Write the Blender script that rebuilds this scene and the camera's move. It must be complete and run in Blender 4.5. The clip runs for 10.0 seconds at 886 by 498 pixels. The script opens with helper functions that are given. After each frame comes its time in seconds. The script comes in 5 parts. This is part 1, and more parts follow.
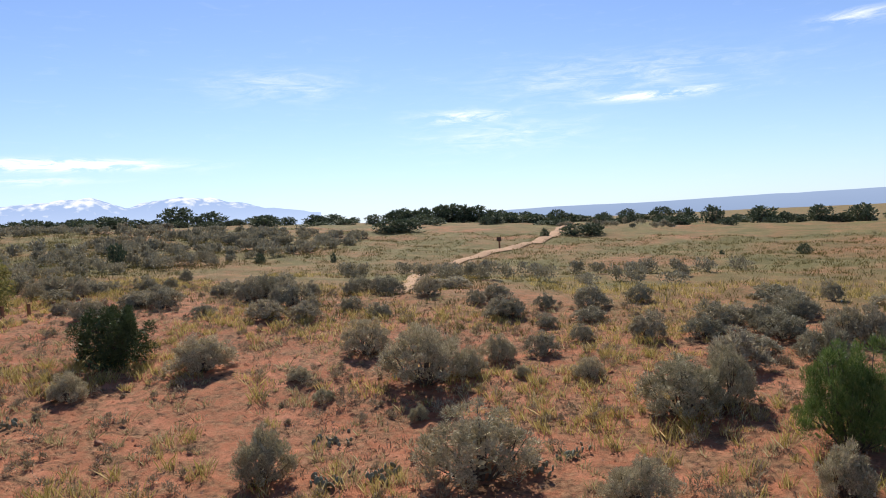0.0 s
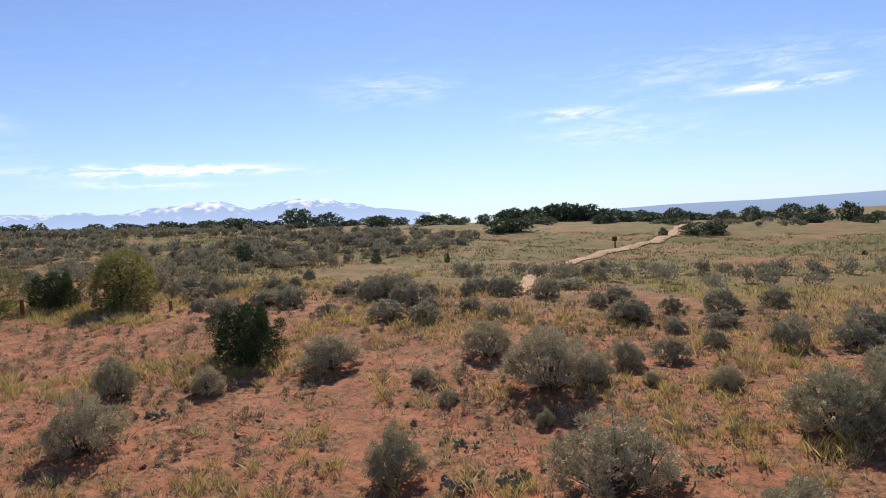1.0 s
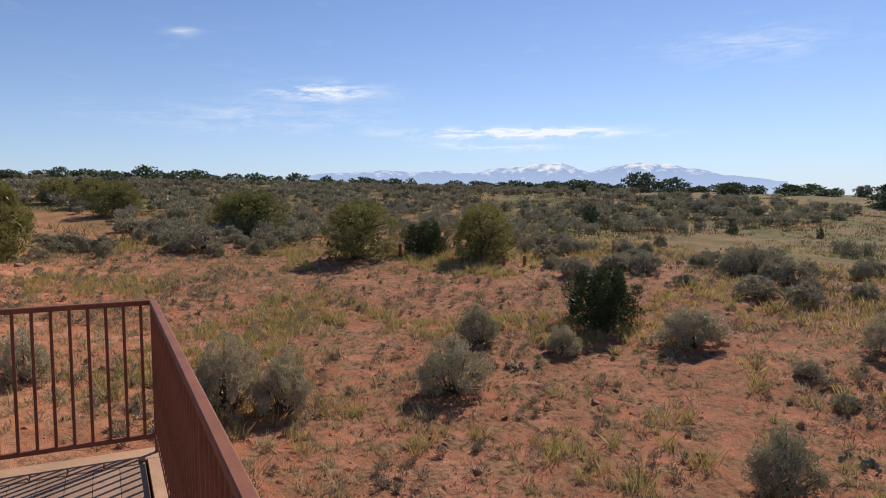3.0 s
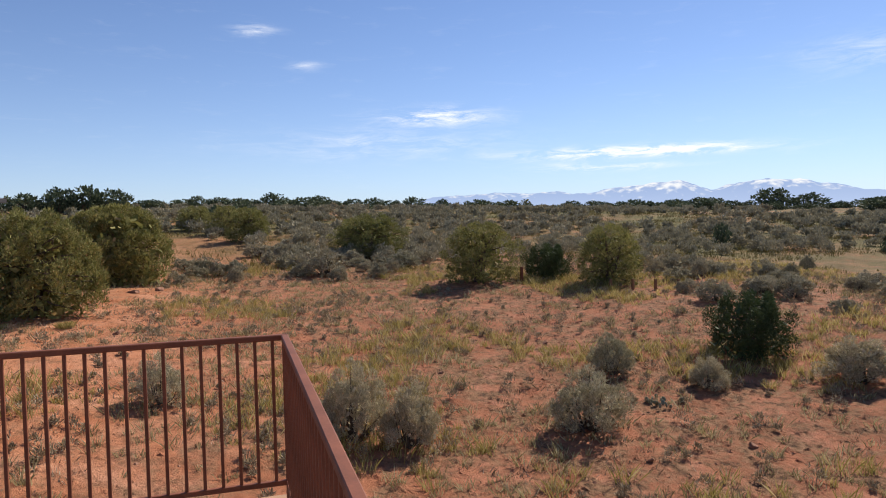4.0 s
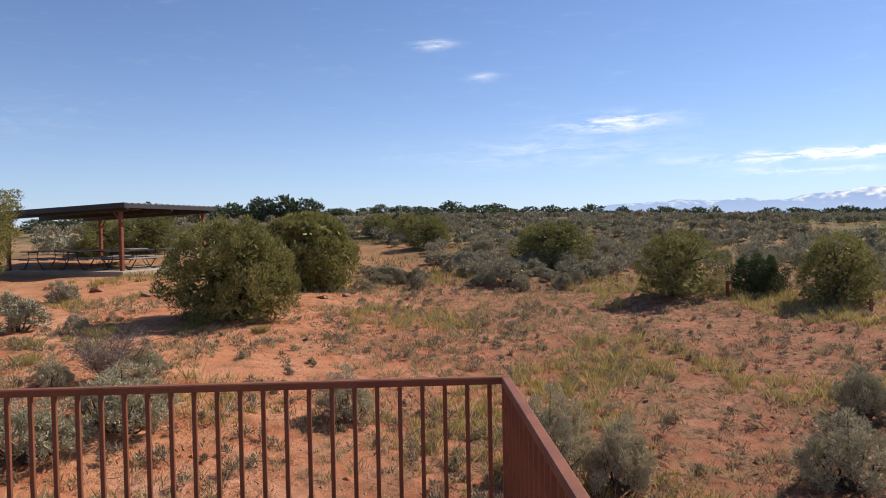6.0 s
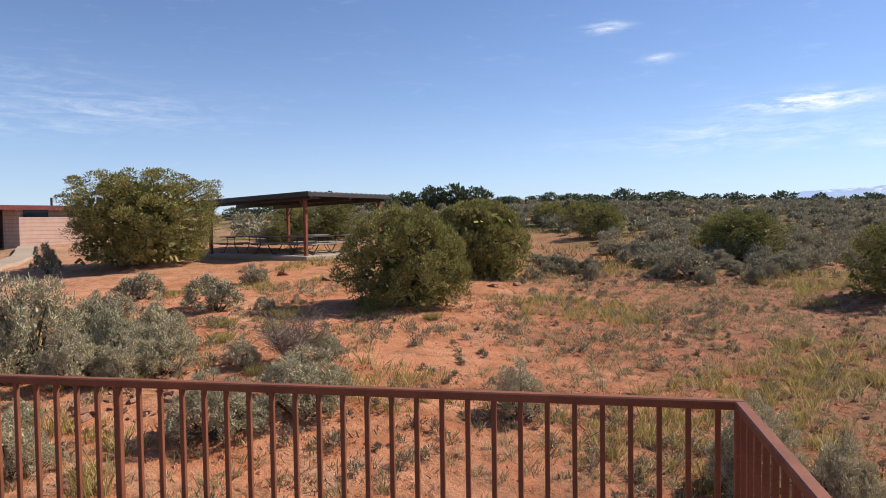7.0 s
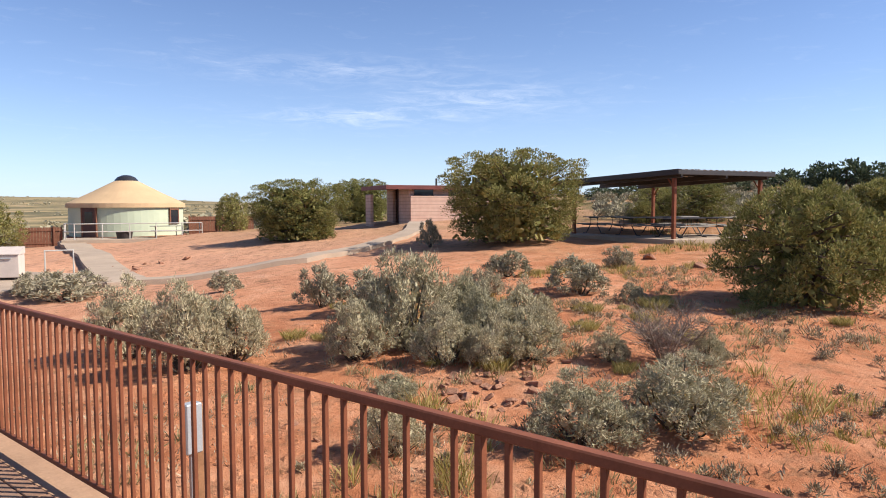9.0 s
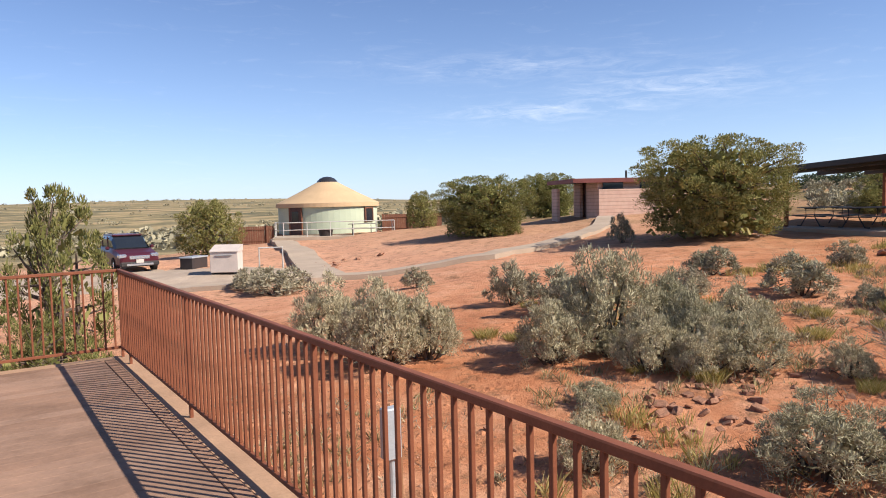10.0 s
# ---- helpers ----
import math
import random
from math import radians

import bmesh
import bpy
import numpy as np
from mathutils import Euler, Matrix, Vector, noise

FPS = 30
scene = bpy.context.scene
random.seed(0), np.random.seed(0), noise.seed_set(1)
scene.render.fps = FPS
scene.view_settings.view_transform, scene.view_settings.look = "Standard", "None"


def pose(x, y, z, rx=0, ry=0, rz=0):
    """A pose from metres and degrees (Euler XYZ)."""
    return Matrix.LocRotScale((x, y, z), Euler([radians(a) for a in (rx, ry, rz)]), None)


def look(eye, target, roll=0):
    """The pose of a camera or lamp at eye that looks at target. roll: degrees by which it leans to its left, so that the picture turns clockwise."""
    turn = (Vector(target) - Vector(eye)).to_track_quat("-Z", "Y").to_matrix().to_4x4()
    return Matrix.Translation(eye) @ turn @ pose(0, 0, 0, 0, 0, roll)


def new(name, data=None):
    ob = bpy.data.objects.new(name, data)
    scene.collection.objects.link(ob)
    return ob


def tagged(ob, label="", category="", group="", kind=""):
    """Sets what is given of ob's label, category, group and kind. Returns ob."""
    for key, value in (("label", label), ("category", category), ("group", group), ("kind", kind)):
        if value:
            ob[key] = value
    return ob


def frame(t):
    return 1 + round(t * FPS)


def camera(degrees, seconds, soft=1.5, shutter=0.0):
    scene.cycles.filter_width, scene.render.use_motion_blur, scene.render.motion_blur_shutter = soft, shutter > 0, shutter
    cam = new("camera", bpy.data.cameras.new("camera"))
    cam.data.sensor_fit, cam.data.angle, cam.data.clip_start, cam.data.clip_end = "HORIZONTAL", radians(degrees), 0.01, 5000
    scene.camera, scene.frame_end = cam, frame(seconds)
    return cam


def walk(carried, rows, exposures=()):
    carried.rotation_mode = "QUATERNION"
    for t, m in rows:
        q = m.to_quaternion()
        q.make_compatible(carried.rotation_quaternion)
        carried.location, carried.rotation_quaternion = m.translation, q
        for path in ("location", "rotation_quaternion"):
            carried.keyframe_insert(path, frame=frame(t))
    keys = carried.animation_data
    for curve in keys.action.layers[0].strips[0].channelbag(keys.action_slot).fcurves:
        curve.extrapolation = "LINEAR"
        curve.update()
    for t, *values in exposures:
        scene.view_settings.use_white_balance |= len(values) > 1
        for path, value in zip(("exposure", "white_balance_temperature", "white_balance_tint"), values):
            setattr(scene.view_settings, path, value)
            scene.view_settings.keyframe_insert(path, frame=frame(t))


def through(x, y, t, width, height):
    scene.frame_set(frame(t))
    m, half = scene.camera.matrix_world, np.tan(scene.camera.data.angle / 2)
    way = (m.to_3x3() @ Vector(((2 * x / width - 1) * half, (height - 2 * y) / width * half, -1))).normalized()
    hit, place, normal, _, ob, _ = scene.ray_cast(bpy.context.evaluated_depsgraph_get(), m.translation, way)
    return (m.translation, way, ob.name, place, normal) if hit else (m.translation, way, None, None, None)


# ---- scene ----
cam = camera(65.17, 10.0, soft=1.0)
# seconds, eye, yaw, pitch, roll
PATH = [
    (0, 6.126, -0.388, 1.675, 27.571, -2.476, 2.608),
    (0.5, 6.016, -0.354, 1.688, 32.616, -2.451, 2.606),
    (1, 5.809, -0.403, 1.714, 36.515, -2.096, 2.932),
    (1.5, 5.629, -0.468, 1.691, 43.218, -1.573, 3.267),
    (2, 5.403, -0.432, 1.689, 49.107, -3.983, 1.727),
    (2.5, 5.132, -0.326, 1.684, 56.471, -2.234, 0.548),
    (3, 4.844, -0.298, 1.656, 63.863, -4.305, 0.276),
    (4.5, 3.957, -0.298, 1.665, 76.696, -1.196, 1.063),
    (5, 3.687, -0.317, 1.657, 80.276, -2.252, 0.446),
    (6.5, 2.856, -0.499, 1.66, 93.981, -1.398, 1.05),
    (7, 2.622, -0.579, 1.65, 101.308, -2.184, 0.802),
    (7.5, 2.354, -0.766, 1.664, 102.781, -1.565, 1.0),
    (8, 2.12, -0.928, 1.652, 109.594, -3.095, 1.168),
    (8.5, 1.824, -1.088, 1.657, 121.18, -2.614, 0.571),
    (9, 1.62, -1.311, 1.645, 130.29, -3.564, 0.155),
    (9.5, 1.515, -1.573, 1.658, 136.154, -2.626, 1.128),
    (10, 1.414, -1.754, 1.654, 145.337, -3.774, 1.364),
]
EXPOSURE = [(0.0, 0.48), (1.5, 0.3), (2.5, 0.1), (4.5, 0.32), (5.0, 0.3), (7.0, 0.4), (8.0, 0.6), (9.0, 0.65), (10.0, 0.6)]
walk(cam, [(t, pose(x, y, z, 90 + pitch, roll, yaw)) for t, x, y, z, yaw, pitch, roll in PATH], EXPOSURE)


# ---- light ----
SUN_AZ, SUN_EL = radians(35), radians(41)   # azimuth from +y towards -x
SUN_WAY = Vector((-math.sin(SUN_AZ) * math.cos(SUN_EL), math.cos(SUN_AZ) * math.cos(SUN_EL), math.sin(SUN_EL)))
world = bpy.data.worlds.new("sky")
scene.world = world
world.use_nodes = True
wn, wl = world.node_tree.nodes, world.node_tree.links
sky = wn.new("ShaderNodeTexSky")
sky.sky_type = "NISHITA"
sky.sun_disc = False
sky.sun_elevation = SUN_EL
sky.sun_rotation = -SUN_AZ
sky.altitude = 1500
sky.air_density = 0.95
sky.dust_density = 0.25
sky.ozone_density = 2.2
back = wn["Background"]
back.inputs["Strength"].default_value = 0.088


def wmath(op, a, b=None, c=None):
    q = wn.new("ShaderNodeMath")
    q.operation = op
    for sock, v in zip(q.inputs, (a, b, c)):
        if isinstance(v, (int, float)):
            sock.default_value = v
        elif v is not None:
            wl.new(v, sock)
    return q.outputs[0]


# thin high clouds: azimuth (from +y towards -x) and elevation in degrees, half width, half height, strength
CLOUDS = [
    (57.5, 5.1, 6.8, 0.36, 2.4), (60.0, 4.0, 4.5, 0.3, 0.9), (73.5, 8.4, 3.6, 0.6, 1.1), (78.0, 6.3, 9.0, 1.0, 0.3),
    (25.6, 8.2, 3.2, 0.4, 0.9), (22.0, 6.6, 6.0, 1.1, 0.35), (10.0, 8.9, 4.2, 0.3, 1.1), (13.0, 10.6, 9.0, 1.4, 0.3), (-3.6, 12.7, 2.2, 0.45, 0.6),
    (137.5, 7.2, 6.0, 0.7, 0.26), (126.5, 8.6, 7.0, 1.3, 0.2), (140.0, 10.8, 10.0, 1.0, 0.14), (88.0, 15.0, 1.4, 0.35, 0.6), (84.0, 12.4, 1.1, 0.3, 0.45), (40.0, 11.0, 5.0, 1.1, 0.3),
]
wtc = wn.new("ShaderNodeTexCoord")
wsep = wn.new("ShaderNodeSeparateXYZ")
wl.new(wtc.outputs["Generated"], wsep.inputs[0])
az = wmath("MULTIPLY", wmath("ARCTAN2", wmath("MULTIPLY", wsep.outputs["X"], -1.0), wsep.outputs["Y"]), 180 / math.pi)
el = wmath("MULTIPLY", wmath("ARCSINE", wsep.outputs["Z"]), 180 / math.pi)
flat = wn.new("ShaderNodeCombineXYZ")
wl.new(wmath("MULTIPLY", az, 0.16), flat.inputs[0])
wl.new(wmath("MULTIPLY", el, 0.9), flat.inputs[1])
wisp = wn.new("ShaderNodeTexNoise")
wisp.inputs["Scale"].default_value = 1.6
wisp.inputs["Detail"].default_value = 8
wisp.inputs["Roughness"].default_value = 0.7
wisp.inputs["Distortion"].default_value = 0.6
wl.new(flat.outputs[0], wisp.inputs["Vector"])
total = None
for ca, ce, hw, hh, k in CLOUDS:
    dx = wmath("DIVIDE", wmath("SUBTRACT", az, ca), hw)
    dy = wmath("DIVIDE", wmath("SUBTRACT", el, ce), hh)
    r2 = wmath("ADD", wmath("MULTIPLY", dx, dx), wmath("MULTIPLY", dy, dy))
    g = wmath("MULTIPLY", wmath("POWER", 2.718, wmath("MULTIPLY", r2, -0.9)), k)
    total = g if total is None else wmath("ADD", total, g)
veil = wmath("MULTIPLY", wmath("MAXIMUM", wmath("SUBTRACT", wisp.outputs["Fac"], 0.56), 0.0), 0.3)
torn = wmath("MULTIPLY", wmath("MAXIMUM", wmath("SUBTRACT", wisp.outputs["Fac"], 0.42), 0.0), 5.4)
cover = wmath("MINIMUM", wmath("ADD", wmath("MULTIPLY", total, torn), veil), 0.9)
wmix = wn.new("ShaderNodeMix")
wmix.data_type = "RGBA"
wl.new(cover, wmix.inputs[0])
tint = wn.new("ShaderNodeMix")
tint.data_type, tint.blend_type = "RGBA", "MULTIPLY"
tint.inputs[0].default_value = 1.0
wl.new(sky.outputs[0], tint.inputs[6])
tint.inputs[7].default_value = (0.93, 0.985, 1.16, 1)
# thin haze low over the land
haze = wn.new("ShaderNodeMix")
haze.data_type = "RGBA"
wl.new(wmath("MULTIPLY", wmath("POWER", 2.718, wmath("MULTIPLY", wmath("MAXIMUM", el, 0.0), -0.16)), 0.65), haze.inputs[0])
wl.new(tint.outputs[2], haze.inputs[6])
haze.inputs[7].default_value = (5.0, 6.2, 8.1, 1)
wl.new(haze.outputs[2], wmix.inputs[6])
wmix.inputs[7].default_value = (9.8, 10.0, 10.6, 1)
wl.new(wmix.outputs[2], back.inputs[0])

sun = new("sun", bpy.data.lights.new("sun", "SUN"))
sun.data.energy = 5.0
sun.data.angle = radians(0.53)
sun.data.color = (1.0, 0.94, 0.85)
sun.matrix_world = look((0, 0, 60), Vector((0, 0, 60)) - SUN_WAY)

# ---- materials ----
def mat(name, rough=0.9, metal=0.0, spec=0.3):
    m = bpy.data.materials.new(name)
    m.use_nodes = True
    b = m.node_tree.nodes["Principled BSDF"]
    b.inputs["Roughness"].default_value = rough
    b.inputs["Metallic"].default_value = metal
    b.inputs["Specular IOR Level"].default_value = spec
    return m, m.node_tree.nodes, m.node_tree.links, b


def noise_node(nodes, links, scale, detail=6, rough=0.6, coords="Object"):
    tc = nodes.new("ShaderNodeTexCoord")
    n = nodes.new("ShaderNodeTexNoise")
    n.inputs["Scale"].default_value = scale
    n.inputs["Detail"].default_value = detail
    n.inputs["Roughness"].default_value = rough
    if coords == "Position":   # one pattern across many pieces
        tc = nodes.new("ShaderNodeNewGeometry")
    links.new(tc.outputs[coords], n.inputs["Vector"])
    return n.outputs["Fac"]


def ramp(nodes, links, fac, stops):
    r = nodes.new("ShaderNodeValToRGB")
    while len(r.color_ramp.elements) < len(stops):
        r.color_ramp.elements.new(0.5)
    for e, (p, c) in zip(r.color_ramp.elements, stops):
        e.position, e.color = p, (*c, 1) if len(c) == 3 else c
    links.new(fac, r.inputs[0])
    return r.outputs[0]


def mix(nodes, links, fac, a, b, blend="MIX"):
    m = nodes.new("ShaderNodeMix")
    m.data_type = "RGBA"
    m.blend_type = blend
    for sock, v in ((m.inputs[0], fac), (m.inputs[6], a), (m.inputs[7], b)):
        if isinstance(v, (int, float)):
            sock.default_value = v
        elif isinstance(v, tuple):
            sock.default_value = (*v, 1)
        else:
            links.new(v, sock)
    return m.outputs[2]


def bump(nodes, links, bsdf, height, strength=0.4, distance=0.02):
    b = nodes.new("ShaderNodeBump")
    b.inputs["Strength"].default_value = strength
    b.inputs["Distance"].default_value = distance
    links.new(height, b.inputs["Height"])
    links.new(b.outputs[0], bsdf.inputs["Normal"])


def plain(name, col, var=0.25, scale=6.0, rough=0.8, metal=0.0, spec=0.3, fine=60.0, relief=0.25, dist=0.01):
    """Paint, metal, wood or stone: two scales of variation and a fine relief."""
    m, n, l, b = mat(name, rough, metal, spec)
    dark = tuple(c * (1 - var) for c in col)
    light = tuple(min(1.0, c * (1 + var)) for c in col)
    base = ramp(n, l, noise_node(n, l, scale), [(0.3, dark), (0.7, light)])
    grain = ramp(n, l, noise_node(n, l, fine, 3), [(0.3, (0.82, 0.82, 0.82)), (0.7, (1, 1, 1))])
    l.new(mix(n, l, 1.0, base, grain, "MULTIPLY"), b.inputs["Base Color"])
    bump(n, l, b, noise_node(n, l, fine, 4), relief, dist)
    return m


def leafy(name, stops, rough=0.75, through=0.15):
    """Leaves: each leaf its own shade, each plant its own tint."""
    m, n, l, b = mat(name, rough, 0, 0.25)
    geo = n.new("ShaderNodeNewGeometry")
    info = n.new("ShaderNodeObjectInfo")
    col = ramp(n, l, geo.outputs["Random Per Island"], stops)
    tint = ramp(n, l, info.outputs["Random"], [(0.0, (0.82, 0.84, 0.8)), (1.0, (1.12, 1.08, 1.05))])
    out = mix(n, l, 1.0, col, tint, "MULTIPLY")
    l.new(out, b.inputs["Base Color"])
    tr = n.new("ShaderNodeBsdfTranslucent")
    l.new(out, tr.inputs[0])
    ms = n.new("ShaderNodeMixShader")
    ms.inputs[0].default_value = through
    l.new(b.outputs[0], ms.inputs[1])
    l.new(tr.outputs[0], ms.inputs[2])
    l.new(ms.outputs[0], n["Material Output"].inputs["Surface"])
    return m


def south_mask(n, l, sep):
    """Paler sand south of the deck's corner."""
    r = n.new("ShaderNodeMapRange")
    r.inputs["From Min"].default_value, r.inputs["From Max"].default_value = 2.0, -4.0
    l.new(sep.outputs["Y"], r.inputs["Value"])
    return r.outputs[0]


def soil_material():
    m, n, l, b = mat("desert_soil", 0.95, 0, 0.1)
    tc = n.new("ShaderNodeTexCoord")
    sep = n.new("ShaderNodeSeparateXYZ")
    l.new(tc.outputs["Object"], sep.inputs[0])
    big = noise_node(n, l, 0.16, 5, 0.6)
    mid = noise_node(n, l, 1.1, 6, 0.65)
    fine = noise_node(n, l, 9.0, 6, 0.7)
    red = ramp(n, l, mid, [(0.3, (0.28, 0.1, 0.05)), (0.5, (0.42, 0.163, 0.086)), (0.72, (0.53, 0.232, 0.138))])
    south = ramp(n, l, mid, [(0.3, (0.42, 0.145, 0.062)), (0.5, (0.55, 0.228, 0.112)), (0.72, (0.65, 0.34, 0.2))])
    red = mix(n, l, south_mask(n, l, sep), red, south)
    paler = n.new("ShaderNodeMapRange")
    paler.inputs["From Min"].default_value, paler.inputs["From Max"].default_value = -11.0, -24.0
    paler.inputs["To Max"].default_value = 0.6
    l.new(sep.outputs["Y"], paler.inputs["Value"])
    red = mix(n, l, paler.outputs[0], red, (0.62, 0.36, 0.235))
    litter = ramp(n, l, fine, [(0.38, (0.1, 0.056, 0.032)), (0.55, (0.29, 0.155, 0.082)), (0.75, (0.4, 0.24, 0.14))])
    # crusted, littered soil north of the deck, cleaner sand to the south
    lit = n.new("ShaderNodeMapRange")
    lit.inputs["From Min"].default_value, lit.inputs["From Max"].default_value = -4.0, 4.0
    lit.inputs["To Min"].default_value, lit.inputs["To Max"].default_value = -0.05, 0.055
    l.new(sep.outputs["Y"], lit.inputs["Value"])
    crust = n.new("ShaderNodeMath")
    crust.operation = "ADD"
    l.new(noise_node(n, l, 2.3, 8, 0.78), crust.inputs[0])
    l.new(lit.outputs[0], crust.inputs[1])
    patch = ramp(n, l, crust.outputs[0], [(0.46, (0, 0, 0)), (0.62, (1, 1, 1))])
    near = mix(n, l, patch, red, litter)
    grass = ramp(n, l, noise_node(n, l, 0.7, 9, 0.75), [(0.28, (0.055, 0.052, 0.021)), (0.42, (0.115, 0.102, 0.038)), (0.56, (0.165, 0.135, 0.055)), (0.7, (0.33, 0.175, 0.095))])
    # dry grass takes over on the open flat north of the deck and on the far plain
    def far_mask(axis, lo, hi):
        r = n.new("ShaderNodeMapRange")
        r.inputs["From Min"].default_value, r.inputs["From Max"].default_value = lo, hi
        l.new(sep.outputs[axis], r.inputs["Value"])
        return r.outputs[0]
    def add(a, c, op="ADD"):
        q = n.new("ShaderNodeMath")
        q.operation = op
        q.use_clamp = op != "MULTIPLY"
        l.new(a, q.inputs[0])
        if isinstance(c, float):
            q.inputs[1].default_value = c
        else:
            l.new(c, q.inputs[1])
        return q.outputs[0]
    m1 = far_mask("Y", 13.0, 23.0)
    m2 = far_mask("X", -14.0, -40.0)
    m3 = far_mask("Y", -45.0, -70.0)
    cover = add(add(m1, m2), m3)
    bigger = ramp(n, l, big, [(0.34, (0.35, 0.35, 0.35)), (0.55, (1, 1, 1))])
    cover = mix(n, l, 1.0, cover, bigger, "MULTIPLY")
    # bands of sage, straw and bare earth over the distant plain
    stretch = n.new("ShaderNodeMapping")
    stretch.inputs["Scale"].default_value = (0.012, 0.03, 1.0)
    l.new(tc.outputs["Object"], stretch.inputs["Vector"])
    band = n.new("ShaderNodeTexNoise")
    band.inputs["Scale"].default_value = 1.0
    band.inputs["Detail"].default_value = 10
    band.inputs["Roughness"].default_value = 0.72
    l.new(stretch.outputs[0], band.inputs["Vector"])
    plain_col = ramp(n, l, band.outputs["Fac"], [(0.36, (0.09, 0.088, 0.055)), (0.47, (0.19, 0.155, 0.085)), (0.55, (0.33, 0.25, 0.13)), (0.68, (0.42, 0.27, 0.16))])
    away = far_mask("Y", -55.0, -85.0)
    soil = mix(n, l, away, mix(n, l, cover, near, grass), plain_col)
    l.new(soil, b.inputs["Base Color"])
    grit = noise_node(n, l, 38.0, 5, 0.75)
    bump(n, l, b, add(add(add(mid, 0.4, "MULTIPLY"), add(fine, 0.4, "MULTIPLY")), add(grit, 0.2, "MULTIPLY")), 1.0, 0.13)
    return m


SOIL = soil_material()
RUST = plain("rust_brown_steel", (0.23, 0.075, 0.036), 0.3, 3.0, 0.6, 0.0, 0.25, 90, 0.15, 0.004)


def deck_material():
    """Sun-bleached boards: each its own shade, worn and stained across the whole floor."""
    m, n, l, b = mat("sun_bleached_deck_board", 0.82, 0, 0.25)
    info = n.new("ShaderNodeObjectInfo")
    own = ramp(n, l, info.outputs["Random"], [(0.0, (0.27, 0.155, 0.1)), (1.0, (0.33, 0.2, 0.135))])
    stain = ramp(n, l, noise_node(n, l, 1.3, 8, 0.7, "Position"), [(0.32, (0.66, 0.64, 0.62)), (0.5, (0.95, 0.95, 0.95)), (0.68, (1.18, 1.15, 1.12))])
    grain = ramp(n, l, noise_node(n, l, 26.0, 6, 0.7, "Position"), [(0.3, (0.84, 0.84, 0.84)), (0.7, (1.05, 1.05, 1.05))])
    l.new(mix(n, l, 1.0, mix(n, l, 1.0, own, stain, "MULTIPLY"), grain, "MULTIPLY"), b.inputs["Base Color"])
    bump(n, l, b, noise_node(n, l, 40.0, 4, 0.6, "Position"), 0.3, 0.006)
    return m


DECKING = deck_material()
BARK = plain("grey_bark", (0.14, 0.10, 0.075), 0.35, 9.0, 0.95, 0, 0.2, 50, 0.8, 0.02)
TWIG = plain("dark_sage_wood", (0.12, 0.095, 0.072), 0.35, 9.0, 0.95, 0, 0.2, 60, 0.6, 0.01)
DEADTWIG = plain("bleached_dead_twig", (0.27, 0.2, 0.155), 0.3, 9.0, 0.95, 0, 0.2, 60, 0.5, 0.01)
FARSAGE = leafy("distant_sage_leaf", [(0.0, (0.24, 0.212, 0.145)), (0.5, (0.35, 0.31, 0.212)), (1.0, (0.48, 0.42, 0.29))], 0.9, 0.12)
SAGE = leafy("sage_leaf", [(0.0, (0.27, 0.235, 0.145)), (0.5, (0.43, 0.38, 0.245)), (0.85, (0.56, 0.49, 0.335)), (1.0, (0.62, 0.5, 0.33))], 0.85, 0.12)
JUNIPER = leafy("juniper_needles", [(0.0, (0.13, 0.135, 0.042)), (0.5, (0.225, 0.215, 0.068)), (0.9, (0.34, 0.305, 0.11)), (1.0, (0.34, 0.25, 0.12))], 0.85, 0.25)
DARKJUNIPER = leafy("dark_juniper_needles", [(0.0, (0.05, 0.07, 0.026)), (0.5, (0.08, 0.105, 0.038)), (1.0, (0.12, 0.14, 0.055))], 0.75, 0.12)
# dark juniper needles paled for the ridge: distance haze painted into the leaf
HAZEDGREEN = leafy("hazed_juniper_needles", [(0.0, (0.055, 0.075, 0.045)), (0.5, (0.1, 0.125, 0.07)), (1.0, (0.17, 0.19, 0.11))], 0.8, 0.12)
DRYGRASS = leafy("dry_grass", [(0.0, (0.23, 0.19, 0.05)), (0.4, (0.4, 0.31, 0.09)), (0.75, (0.55, 0.43, 0.17)), (1.0, (0.64, 0.5, 0.26))], 0.8, 0.35)
FLATGRASS = leafy("olive_grass", [(0.0, (0.12, 0.105, 0.032)), (0.5, (0.22, 0.18, 0.058)), (1.0, (0.36, 0.28, 0.11))], 0.85, 0.08)

STRAW = leafy("straw_tufts", [(0.0, (0.2, 0.16, 0.075)), (0.4, (0.36, 0.29, 0.14)), (0.8, (0.5, 0.41, 0.23)), (1.0, (0.58, 0.49, 0.32))], 0.85, 0.35)
DWARF = leafy("dwarf_shrub_stems", [(0.0, (0.17, 0.125, 0.08)), (0.5, (0.29, 0.235, 0.15)), (1.0, (0.46, 0.39, 0.26))], 0.9, 0.1)
LITTER = leafy("grey_litter", [(0.0, (0.2, 0.135, 0.09)), (0.5, (0.34, 0.25, 0.165)), (1.0, (0.5, 0.4, 0.29))], 0.9, 0.05)
GREENLEAF = leafy("fresh_green_leaf", [(0.0, (0.06, 0.11, 0.025)), (0.5, (0.11, 0.17, 0.04)), (1.0, (0.2, 0.24, 0.08))], 0.6, 0.25)
STONE = plain("red_sandstone", (0.34, 0.17, 0.105), 0.35, 3.0, 0.9, 0, 0.2, 30, 0.6, 0.01)
SAND = plain("pale_trail_sand", (0.44, 0.28, 0.17), 0.15, 1.2, 0.95, 0, 0.1, 25, 0.4, 0.02)
